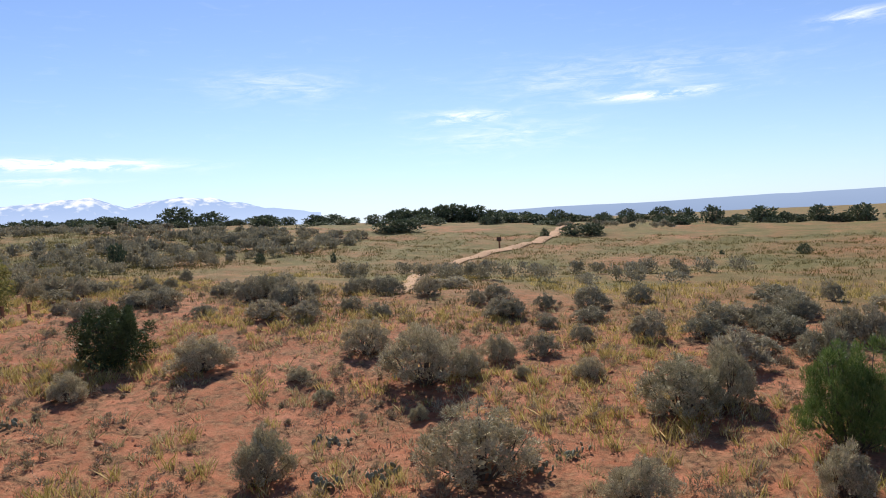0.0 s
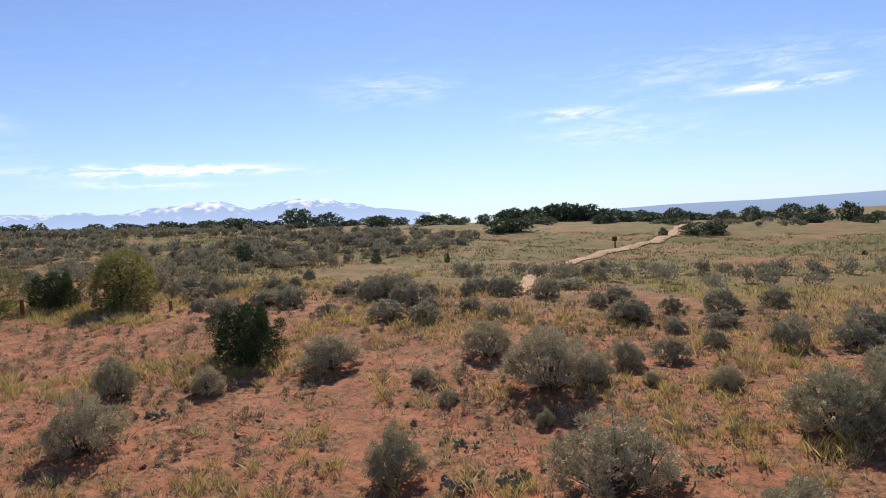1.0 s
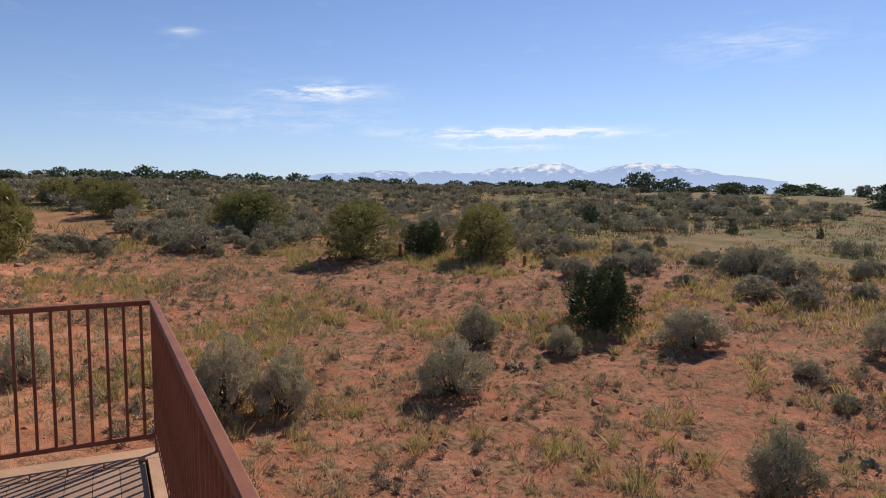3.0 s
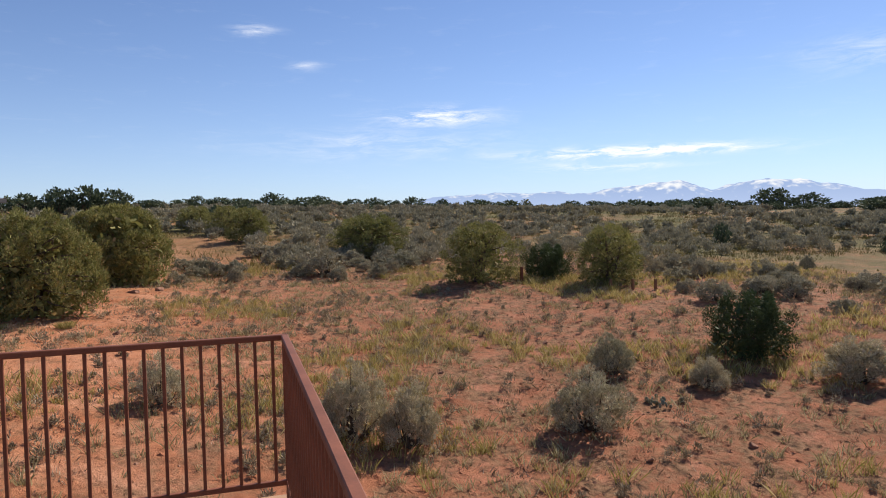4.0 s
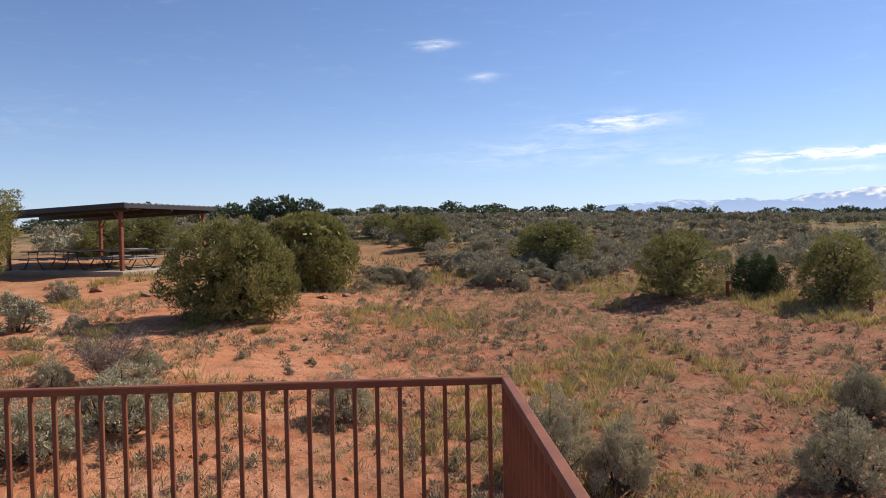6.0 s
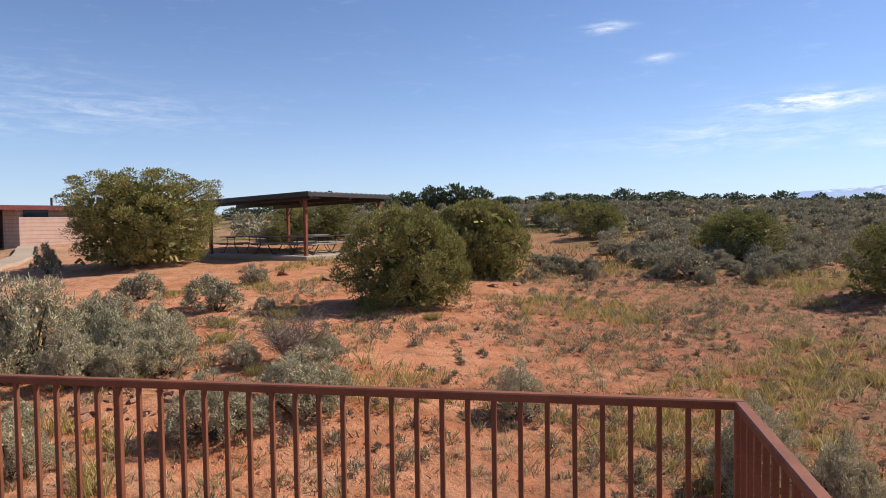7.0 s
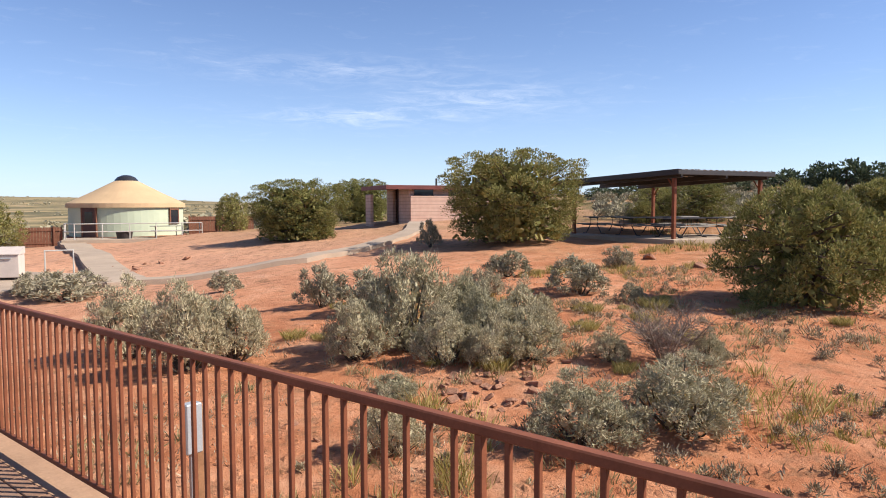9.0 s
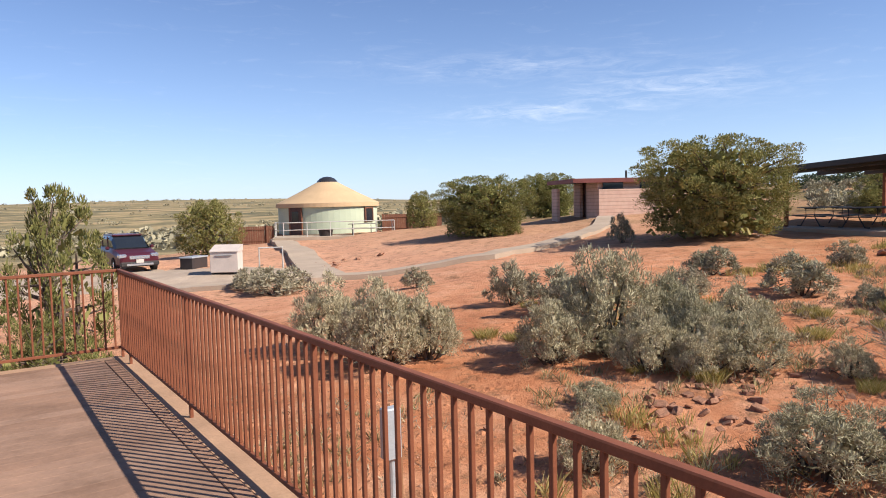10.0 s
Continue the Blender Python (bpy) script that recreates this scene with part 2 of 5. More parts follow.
CONCRETE = plain("weathered_concrete", (0.42, 0.32, 0.235), 0.12, 1.0, 0.9, 0, 0.2, 30, 0.3, 0.01)
GRAVEL = plain("pale_gravel", (0.42, 0.32, 0.24), 0.15, 0.8, 0.95, 0, 0.1, 18, 0.6, 0.03)

BRICK = plain("dull_brown_brick", (0.3, 0.17, 0.11), 0.25, 2.5, 0.9, 0, 0.2, 40, 0.4, 0.006)
KERB = plain("tan_concrete", (0.42, 0.25, 0.15), 0.18, 2.0, 0.9, 0, 0.2, 40, 0.3, 0.006)
GREYMETAL = plain("grey_painted_metal", (0.42, 0.43, 0.44), 0.1, 3.0, 0.5, 0.2, 0.4, 60, 0.1, 0.003)
WOOD = plain("weathered_wood", (0.28, 0.14, 0.07), 0.3, 5.0, 0.85, 0, 0.2, 50, 0.4, 0.006)
DARKSTEEL = plain("dark_brown_steel", (0.045, 0.035, 0.032), 0.2, 2.0, 0.5, 0.0, 0.4, 40, 0.15, 0.004)
ROOFSTEEL = plain("galvanised_roof", (0.5, 0.47, 0.44), 0.15, 1.0, 0.4, 0.5, 0.4, 30, 0.1, 0.004)
GREYPLANK = plain("grey_plank", (0.27, 0.25, 0.22), 0.2, 4.0, 0.8, 0, 0.3, 40, 0.3, 0.005)
DARKBROWN = plain("dark_brown_paint", (0.09, 0.045, 0.035), 0.2, 3.0, 0.6, 0, 0.3, 40, 0.2, 0.004)
MAROON = plain("maroon_paint", (0.2, 0.06, 0.05), 0.2, 2.0, 0.6, 0, 0.3, 40, 0.2, 0.004)
REDWOOD = plain("red_brown_wood", (0.2, 0.085, 0.05), 0.25, 3.0, 0.8, 0, 0.25, 50, 0.4, 0.006)
YURTGREEN = plain("pale_green_canvas", (0.52, 0.56, 0.4), 0.06, 1.0, 0.85, 0, 0.2, 60, 0.15, 0.004)
YURTTAN = plain("tan_canvas", (0.58, 0.39, 0.22), 0.08, 1.0, 0.8, 0, 0.25, 60, 0.15, 0.004)
DARKDOME = plain("dark_dome", (0.035, 0.033, 0.035), 0.1, 2.0, 0.25, 0, 0.5, 40, 0.05, 0.002)
DARKGLASS = plain("dark_glass", (0.02, 0.024, 0.03), 0.1, 2.0, 0.08, 0, 0.6, 40, 0.0, 0.001)
PALEPIPE = plain("pale_pipe", (0.6, 0.56, 0.5), 0.08, 3.0, 0.5, 0.2, 0.4, 40, 0.1, 0.003)
OFFWHITE = plain("off_white_paint", (0.6, 0.5, 0.43), 0.08, 2.0, 0.6, 0, 0.35, 30, 0.15, 0.004)
MAROONPAINT = plain("maroon_car_paint", (0.085, 0.012, 0.018), 0.05, 2.0, 0.32, 0.1, 0.5, 60, 0.0, 0.001)
CHROME = plain("bright_metal", (0.7, 0.7, 0.72), 0.05, 2.0, 0.25, 0.8, 0.5, 60, 0.05, 0.002)
TYRE = plain("black_rubber", (0.02, 0.02, 0.02), 0.1, 4.0, 0.85, 0, 0.2, 40, 0.2, 0.004)
CACTUS = plain("cactus_pad", (0.22, 0.22, 0.14), 0.3, 12.0, 0.7, 0, 0.3, 60, 0.3, 0.006)


def block_material():
    m, n, l, b = mat("pink_split_block", 0.9, 0, 0.2)
    tc = n.new("ShaderNodeTexCoord")
    sep = n.new("ShaderNodeSeparateXYZ")
    l.new(tc.outputs["Object"], sep.inputs[0])
    w = n.new("ShaderNodeTexWave")
    w.wave_type, w.bands_direction = "BANDS", "Z"
    w.inputs["Scale"].default_value = 1.55
    w.inputs["Distortion"].default_value = 0.0
    l.new(tc.outputs["Object"], w.inputs["Vector"])
    joint = ramp(n, l, w.outputs["Fac"], [(0.03, (0.72, 0.72, 0.72)), (0.12, (1, 1, 1))])
    base = ramp(n, l, noise_node(n, l, 3.0), [(0.3, (0.54, 0.34, 0.26)), (0.7, (0.64, 0.44, 0.34))])
    l.new(mix(n, l, 1.0, base, joint, "MULTIPLY"), b.inputs["Base Color"])
    bump(n, l, b, joint, 0.6, 0.015)
    return m


PINKBLOCK = block_material()


def hazed_glow_material(name, low, high, snow):
    """Land many kilometres off: the pale haze of the air between is painted into a glowing colour."""
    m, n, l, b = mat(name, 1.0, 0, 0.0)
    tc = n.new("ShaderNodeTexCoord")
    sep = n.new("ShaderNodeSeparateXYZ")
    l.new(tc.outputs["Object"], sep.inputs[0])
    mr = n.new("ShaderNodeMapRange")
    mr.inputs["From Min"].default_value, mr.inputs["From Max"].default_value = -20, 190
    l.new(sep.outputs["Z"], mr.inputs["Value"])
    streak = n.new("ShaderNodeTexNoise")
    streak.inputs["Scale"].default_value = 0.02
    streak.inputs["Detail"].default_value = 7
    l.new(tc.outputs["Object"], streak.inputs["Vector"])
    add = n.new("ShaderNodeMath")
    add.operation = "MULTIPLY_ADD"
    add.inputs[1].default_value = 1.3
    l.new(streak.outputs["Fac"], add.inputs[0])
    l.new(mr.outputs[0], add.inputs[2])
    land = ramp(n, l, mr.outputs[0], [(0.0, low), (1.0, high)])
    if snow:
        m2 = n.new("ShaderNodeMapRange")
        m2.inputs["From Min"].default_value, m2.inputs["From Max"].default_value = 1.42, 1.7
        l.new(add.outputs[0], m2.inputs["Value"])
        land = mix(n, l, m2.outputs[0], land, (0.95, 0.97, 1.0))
    # the land emits its hazed colour instead of taking the sun's light
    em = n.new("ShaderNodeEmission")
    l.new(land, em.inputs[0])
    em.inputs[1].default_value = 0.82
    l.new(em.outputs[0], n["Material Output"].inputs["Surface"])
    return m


# blues hold the painted air haze, palest at the mountains' foot
MOUNTAIN = hazed_glow_material("far_mountain", (0.55, 0.67, 0.92), (0.36, 0.48, 0.76), True)
MESA = hazed_glow_material("far_mesa", (0.3, 0.39, 0.58), (0.42, 0.52, 0.74), False)


# ---- mesh tools ----
def mesh_of(name, verts, faces, material, smooth=False):
    me = bpy.data.meshes.new(name)
    me.from_pydata([tuple(v) for v in verts], [], faces)
    me.materials.append(material)
    if smooth:
        me.polygons.foreach_set("use_smooth", [True] * len(me.polygons))
    me.update()
    return me


def part(name, bm, material, parent=None, label=""):
    """One mesh object from a bmesh, under a thing or a part."""
    me = bpy.data.meshes.new(name)
    bm.to_mesh(me)
    bm.free()
    me.materials.append(material)
    ob = new(name, me)
    ob.parent = parent
    return tagged(ob, label)


def piece(name, me, parent, m):
    ob = new(name, me)
    ob.parent = parent
    ob.matrix_local = m
    return ob


def thing(name, x, y, z, label, category, group="", kind="", rz=0.0):
    e = new(name)
    e.empty_display_size = 0.2
    e.matrix_world = pose(x, y, z, 0, 0, rz)
    return tagged(e, label, category, group, kind)


def box(bm, x0, y0, z0, x1, y1, z1, bevel=0.0, m=None):
    r = bmesh.ops.create_cube(bm, size=1.0)
    vs = r["verts"]
    for v in vs:
        v.co = Vector(((x0 + x1) / 2 + v.co.x * (x1 - x0), (y0 + y1) / 2 + v.co.y * (y1 - y0), (z0 + z1) / 2 + v.co.z * (z1 - z0)))
    if bevel:
        es = list({e for v in vs for e in v.link_edges})
        out = bmesh.ops.bevel(bm, geom=es, offset=bevel, segments=1, affect="EDGES")
        vs = list({v for f in out["faces"] for v in f.verts} | {v for v in vs if v.is_valid})
    if m is not None:
        bmesh.ops.transform(bm, matrix=m, verts=[v for v in vs if v.is_valid])
    return bm


def boxes(*specs, bevel=0.004):
    bm = bmesh.new()
    for s in specs:
        box(bm, *s[:6], bevel=bevel)
    return bm


def tube(bm, pts, radii, sides=8):
    """A tapered tube along points."""
    rings = []
    for i, p in enumerate(pts):
        a = Vector(pts[max(i - 1, 0)])
        b = Vector(pts[min(i + 1, len(pts) - 1)])
        q = (b - a).to_track_quat("Z", "Y")
        rings.append([bm.verts.new(Vector(p) + q @ Vector((math.cos(2 * math.pi * k / sides) * radii[i], math.sin(2 * math.pi * k / sides) * radii[i], 0))) for k in range(sides)])
    for r0, r1 in zip(rings, rings[1:]):
        for k in range(sides):
            bm.faces.new((r0[k], r0[(k + 1) % sides], r1[(k + 1) % sides], r1[k]))
    bm.faces.new(rings[0][::-1])
    bm.faces.new(rings[-1])
    return bm


def lathe(bm, profile, sides=32, a0=0.0, a1=2 * math.pi):
    full = abs(a1 - a0 - 2 * math.pi) < 1e-6
    n = sides if full else sides + 1
    rings = [[bm.verts.new((r * math.cos(a0 + (a1 - a0) * k / sides), r * math.sin(a0 + (a1 - a0) * k / sides), z)) for k in range(n)] for r, z in profile]
    for r0, r1 in zip(rings, rings[1:]):
        for k in range(n if full else n - 1):
            bm.faces.new((r0[k], r0[(k + 1) % n], r1[(k + 1) % n], r1[k]))
    return bm


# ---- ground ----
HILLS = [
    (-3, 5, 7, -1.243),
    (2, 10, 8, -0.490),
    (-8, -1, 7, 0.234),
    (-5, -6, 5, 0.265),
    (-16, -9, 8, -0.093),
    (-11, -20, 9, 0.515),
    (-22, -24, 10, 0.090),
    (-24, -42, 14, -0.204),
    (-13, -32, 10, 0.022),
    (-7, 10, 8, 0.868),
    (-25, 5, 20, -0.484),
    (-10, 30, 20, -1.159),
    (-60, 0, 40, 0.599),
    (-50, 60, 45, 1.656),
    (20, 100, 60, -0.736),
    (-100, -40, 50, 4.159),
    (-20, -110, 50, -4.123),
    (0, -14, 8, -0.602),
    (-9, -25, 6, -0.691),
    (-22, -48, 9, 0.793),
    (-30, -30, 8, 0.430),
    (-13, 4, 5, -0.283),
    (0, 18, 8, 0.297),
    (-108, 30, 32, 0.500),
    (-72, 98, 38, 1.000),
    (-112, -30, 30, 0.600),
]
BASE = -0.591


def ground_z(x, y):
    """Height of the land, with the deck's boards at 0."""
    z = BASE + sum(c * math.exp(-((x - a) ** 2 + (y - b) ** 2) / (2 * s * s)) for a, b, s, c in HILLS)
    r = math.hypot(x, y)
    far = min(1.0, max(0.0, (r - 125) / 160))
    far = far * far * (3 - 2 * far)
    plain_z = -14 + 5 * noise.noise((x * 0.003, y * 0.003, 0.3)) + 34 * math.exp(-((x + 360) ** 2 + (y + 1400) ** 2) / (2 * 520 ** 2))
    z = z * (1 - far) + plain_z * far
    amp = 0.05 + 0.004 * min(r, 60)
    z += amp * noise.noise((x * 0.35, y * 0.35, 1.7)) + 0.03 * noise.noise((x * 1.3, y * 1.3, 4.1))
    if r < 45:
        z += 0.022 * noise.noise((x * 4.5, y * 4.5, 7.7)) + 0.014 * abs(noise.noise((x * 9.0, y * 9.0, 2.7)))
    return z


def build_ground():
    rings = [0.0]
    while rings[-1] < 4200:
        rings.append(rings[-1] + max(0.09, rings[-1] * (0.012 if rings[-1] < 40 else 0.03)))
    sides = 480
    cx, cy = 0.0, 0.0
    verts, faces = [(cx, cy, ground_z(cx, cy))], []
    for r in rings[1:]:
        for k in range(sides):
            a = 2 * math.pi * k / sides
            x, y = cx + r * math.cos(a), cy + r * math.sin(a)
            verts.append((x, y, ground_z(x, y)))
    for k in range(sides):
        faces.append((0, 1 + k, 1 + (k + 1) % sides))
    for i in range(len(rings) - 2):
        b0, b1 = 1 + i * sides, 1 + (i + 1) * sides
        for k in range(sides):
            k2 = (k + 1) % sides
            faces.append((b0 + k, b1 + k, b1 + k2, b0 + k2))
    ob = new("ground", mesh_of("ground", verts, faces, SOIL, True))
    return tagged(ob, "red desert soil with litter and dry grass patches", "ground", kind="structure")


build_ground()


# ---- plants ----
def leaf_arrays(rng, centres, ways, length, width, jitter):
    """Small folded-free leaf blades: one quad each, along a way."""
    n = len(centres)
    ways = ways + rng.normal(0, jitter, (n, 3))
    ways /= np.linalg.norm(ways, axis=1)[:, None] + 1e-9
    side = np.cross(ways, rng.normal(0, 1, (n, 3)))
    side /= np.linalg.norm(side, axis=1)[:, None] + 1e-9
    ln = length * rng.uniform(0.6, 1.4, (n, 1))
    wd = width * rng.uniform(0.7, 1.3, (n, 1))
    a = centres - side * wd * 0.5
    b = centres + side * wd * 0.5
    tip = centres + ways * ln
    v = np.stack([a, b, tip + side * wd * 0.35, tip - side * wd * 0.35], 1).reshape(-1, 3)
    f = [(4 * i, 4 * i + 1, 4 * i + 2, 4 * i + 3) for i in range(n)]
    return v, f


def leaf_and_wood(name, v, f, leaf, bm, wood):
    """One crown mesh: leaves, and the twigs that carry them."""
    bm.verts.index_update()
    k = len(v)
    verts = [tuple(q) for q in v] + [tuple(q.co) for q in bm.verts]
    faces = list(f) + [tuple(k + w.index for w in q.verts) for q in bm.faces]
    me = mesh_of(name, verts, faces, leaf)
    me.materials.append(wood)
    me.polygons.foreach_set("material_index", [0] * len(f) + [1] * (len(faces) - len(f)))
    bm.free()
    return me


def stump(name, radius, height, material, sides=7):
    bm = bmesh.new()
    tube(bm, [(0, 0, -0.08), (0.01, 0.0, height * 0.4), (-0.01, 0.015, height)], [radius * 1.25, radius, radius * 0.6], sides)
    me = bpy.data.meshes.new(name)
    bm.to_mesh(me)
    bm.free()
    me.materials.append(material)
    return me


def puff_leaves(rng, centres, radii, per, length, width, up, jitter=0.3):
    """Blades over the skins of many small foliage masses, lying with each skin."""
    m = len(centres)
    d = rng.normal(0, 1, (m, per, 3)) + np.array([0, 0, 0.35])
    d /= np.linalg.norm(d, axis=2)[..., None]
    p = centres[:, None] + d * radii[:, None] * rng.uniform(0.62, 1.06, (m, per, 1))
    nrm = d / radii[:, None]
    nrm /= np.linalg.norm(nrm, axis=2)[..., None]
    way = nrm * 0.6 + np.array([0, 0, up]) + rng.normal(0, jitter, (m, per, 3))
    way /= np.linalg.norm(way, axis=2)[..., None]
    side = np.cross(way, nrm + rng.normal(0, jitter, (m, per, 3)))
    side /= np.linalg.norm(side, axis=2)[..., None] + 1e-9
    ln = length * rng.uniform(0.6, 1.4, (m, per, 1))
    wd = width * rng.uniform(0.7, 1.3, (m, per, 1)) * 0.5
    v = np.stack([p - side * wd, p + side * wd, p + way * ln + side * wd * 0.5, p + way * ln - side * wd * 0.5], 2).reshape(-1, 3)
    return v, [(4 * i, 4 * i + 1, 4 * i + 2, 4 * i + 3) for i in range(m * per)]


def join_leaves(*sets):
    vs, fs, k = [], [], 0
    for v, f in sets:
        vs.append(v)
        fs += [tuple(i + k for i in q) for q in f]
        k += len(v)
    return np.concatenate(vs), fs


def sagebrush_meshes(seed, tufts=76, per=165, leaf=None, length=0.035, width=0.0078, open_base=0.0):
    """Unit sagebrush: 1 m wide, 1 m high: crooked stems that carry upright leafy tufts with gaps between."""
    rng = np.random.default_rng(seed)
    bm = bmesh.new()
    lobes = rng.uniform(0.68, 1.08, 7)
    cents, rads = [], []
    for k in range(tufts):
        u, az = (k + rng.uniform(0, 1)) / tufts, k * 2.4 + rng.uniform(-0.5, 0.5)
        az %= 2 * math.pi
        tilt = math.acos(1 - u * 0.97)
        lobe = np.interp(az / (2 * math.pi) * 7, range(8), np.append(lobes, lobes[0])) * rng.uniform(0.66, 1.05)
        c = np.array([0.48 * lobe * math.sin(tilt) * math.cos(az), 0.48 * lobe * math.sin(tilt) * math.sin(az), 0.14 + open_base + (0.7 - open_base) * lobe * math.cos(tilt)])
        r = rng.uniform(0.045, 0.08)
        cents.append(c)
        rads.append((r, r, r * rng.uniform(1.0, 1.6)))
        if k % 4 == 0:
            mid = c * np.array([0.62, 0.62, 0.5]) + rng.normal(0, 0.025, 3)
            tube(bm, [(0.04 * math.cos(az), 0.04 * math.sin(az), -0.05), mid, c], [0.016, 0.009, 0.003], 5)
    sets = [puff_leaves(rng, np.array(cents), np.array(rads), per, length, width, 0.75, 0.5)]
    n = 260   # the leafy inside
    a, u = rng.uniform(0, 6.283, n), rng.uniform(0.05, 0.95, n)
    o = 0.36 * np.sqrt(1 - u * u) * rng.uniform(0.2, 1, n)
    sets.append(leaf_arrays(rng, np.stack([o * np.cos(a), o * np.sin(a), 0.06 + 0.6 * u], 1), np.tile([0, 0, 1.0], (n, 1)), 0.06, 0.035, 0.6))
    # stray flower stalks above the tufts
    pick = rng.integers(0, tufts, tufts)
    tips = np.array(cents)[pick] + np.array(rads)[pick] * np.array([0.4, 0.4, 0.9])
    sets.append(leaf_arrays(rng, np.repeat(tips, 3, 0) + rng.normal(0, 0.02, (tufts * 3, 3)), np.tile([0, 0, 1.0], (tufts * 3, 1)), length * 1.8, width * 0.7, 0.25))
    v, f = join_leaves(*sets)
    v[:, 2] = np.maximum(v[:, 2], 0.01)
    return stump("sage_stem", 0.035, 0.3, TWIG), leaf_and_wood("sage_foliage", v, f, leaf or SAGE, bm, TWIG)


def juniper_meshes(seed, puffs=110, per=200, leaf=None, length=0.02, width=0.008, wide_at=0.32, tall=1.35, ragged=0.3, fill=900, point=2.2, fat=(0.05, 0.085), low=0.0):
    """Unit juniper: 1 m wide, 1 m high, of many rounded upright sprays with dark gaps between."""
    rng = np.random.default_rng(seed)
    bm = bmesh.new()
    lobes = rng.uniform(1 - ragged, 1.06, 8)
    cents, rads = [], []
    stems = []
    for k in range(3):
        az = k * 2.1 + rng.uniform(-0.5, 0.5)
        top = np.array([0.13 * math.cos(az), 0.13 * math.sin(az), rng.uniform(0.55, 0.75)])
        mid = top * np.array([0.6, 0.6, 0.45]) + rng.normal(0, 0.025, 3)
        tube(bm, [(0.02 * math.cos(az), 0.02 * math.sin(az), -0.05), mid, top], [0.032, 0.022, 0.007], 7)
        stems.append((mid, top))
    for k in range(puffs):
        h = ((k + rng.uniform(0, 1)) / puffs) ** 0.9
        az = (k * 2.4 + rng.uniform(-0.6, 0.6)) % (2 * math.pi)
        prof = (0.8 + 0.2 * h / wide_at) if h < wide_at else math.sqrt(max(0.0, 1 - ((h - wide_at) / (1.03 - wide_at)) ** point))
        lobe = np.interp(az / (2 * math.pi) * 8, range(9), np.append(lobes, lobes[0]))
        r = rng.uniform(*fat) * (1.15 - 0.3 * h)
        out = max(0.0, 0.5 * prof * lobe * (1 + rng.normal(0, 0.07)) - r * 0.7) * (1.0 if rng.uniform() < 0.8 else rng.uniform(0.3, 0.9))
        top = 1.0 - r * tall - 0.04
        c = np.array([out * math.cos(az), out * math.sin(az), low + r * 0.7 + (top - low - r * 0.7) * h * (1 - 0.12 * (1 - lobe))])
        cents.append(c)
        rads.append((r, r, r * tall * rng.uniform(0.8, 1.15)))
        if k % 3 == 0:
            a, b = stems[k % len(stems)]
            s = a + (b - a) * min(1.0, max(-0.4, h - 0.25))
            tube(bm, [s, (s + c) / 2 + rng.normal(0, 0.02, 3), c], [0.012, 0.008, 0.003], 5)
    v, f = puff_leaves(rng, np.array(cents), np.array(rads), per, length, width, 0.7)
    az, h = rng.uniform(0, 6.283, fill), rng.uniform(0.02 + low, 0.86, fill)
    rr = 0.37 * np.sqrt(np.maximum(0, 1 - ((h - wide_at) / (1.0 - wide_at)).clip(0, 1) ** 2)) * rng.uniform(0.2, 1, fill)
    v2, f2 = leaf_arrays(rng, np.stack([rr * np.cos(az), rr * np.sin(az), h * 0.9], 1), np.tile([0, 0, 1.0], (fill, 1)), 0.05, 0.032, 0.9)
    v, f = join_leaves((v, f), (v2, f2))
    v[:, 2] = np.maximum(v[:, 2], 0.004)
    return stump("juniper_trunk", 0.04, 0.45, BARK), leaf_and_wood("juniper_crown", v, f, leaf or JUNIPER, bm, BARK)


def plant(name, wood, leaves, x, y, width, height, label, category, turn=0.0, group="", sink=0.03, names=("trunk", "crown")):
    e = thing(name, x, y, ground_z(x, y) - sink, label, category, group)
    e.matrix_world = pose(x, y, ground_z(x, y) - sink, 0, 0, turn) @ Matrix.Diagonal((width, width, height, 1))
    for nm, me in zip(names, (wood, leaves)):
        ob = new(nm, me)
        ob.parent = e
    return e


SAGES = [sagebrush_meshes(s) for s in (11, 12, 13, 14, 15)]
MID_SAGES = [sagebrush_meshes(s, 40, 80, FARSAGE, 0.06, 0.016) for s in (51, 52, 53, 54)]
JUNIPERS = [juniper_meshes(s, 90, 170) for s in (21, 22, 23, 24)]
NEAREST = [juniper_meshes(s, 150, 190, fat=(0.042, 0.072), tall=1.6, fill=1600) for s in (28, 29)]
BROAD = juniper_meshes(25, 210, 200, length=0.013, width=0.007, wide_at=0.55, tall=1.0, ragged=0.14, fill=2200, point=4.5, fat=(0.05, 0.082), low=0.02)
UPRIGHT = juniper_meshes(26, 48, 420, DARKJUNIPER, length=0.022, width=0.009, wide_at=0.35, tall=2.3, ragged=0.22, point=2.2, fat=(0.06, 0.095))
THIN = juniper_meshes(27, 85, 130, length=0.02, wide_at=0.25, tall=1.1, ragged=0.5, fill=200, fat=(0.03, 0.07))
FAR_JUNIPERS = [juniper_meshes(s, 22, 36, HAZEDGREEN, 0.085, 0.05, 0.4, 1.1, 0.3, 90, 2.6, (0.12, 0.19)) for s in (31, 32, 33)]
GREEN = sagebrush_meshes(41, 130, 260, GREENLEAF, 0.03, 0.0045)


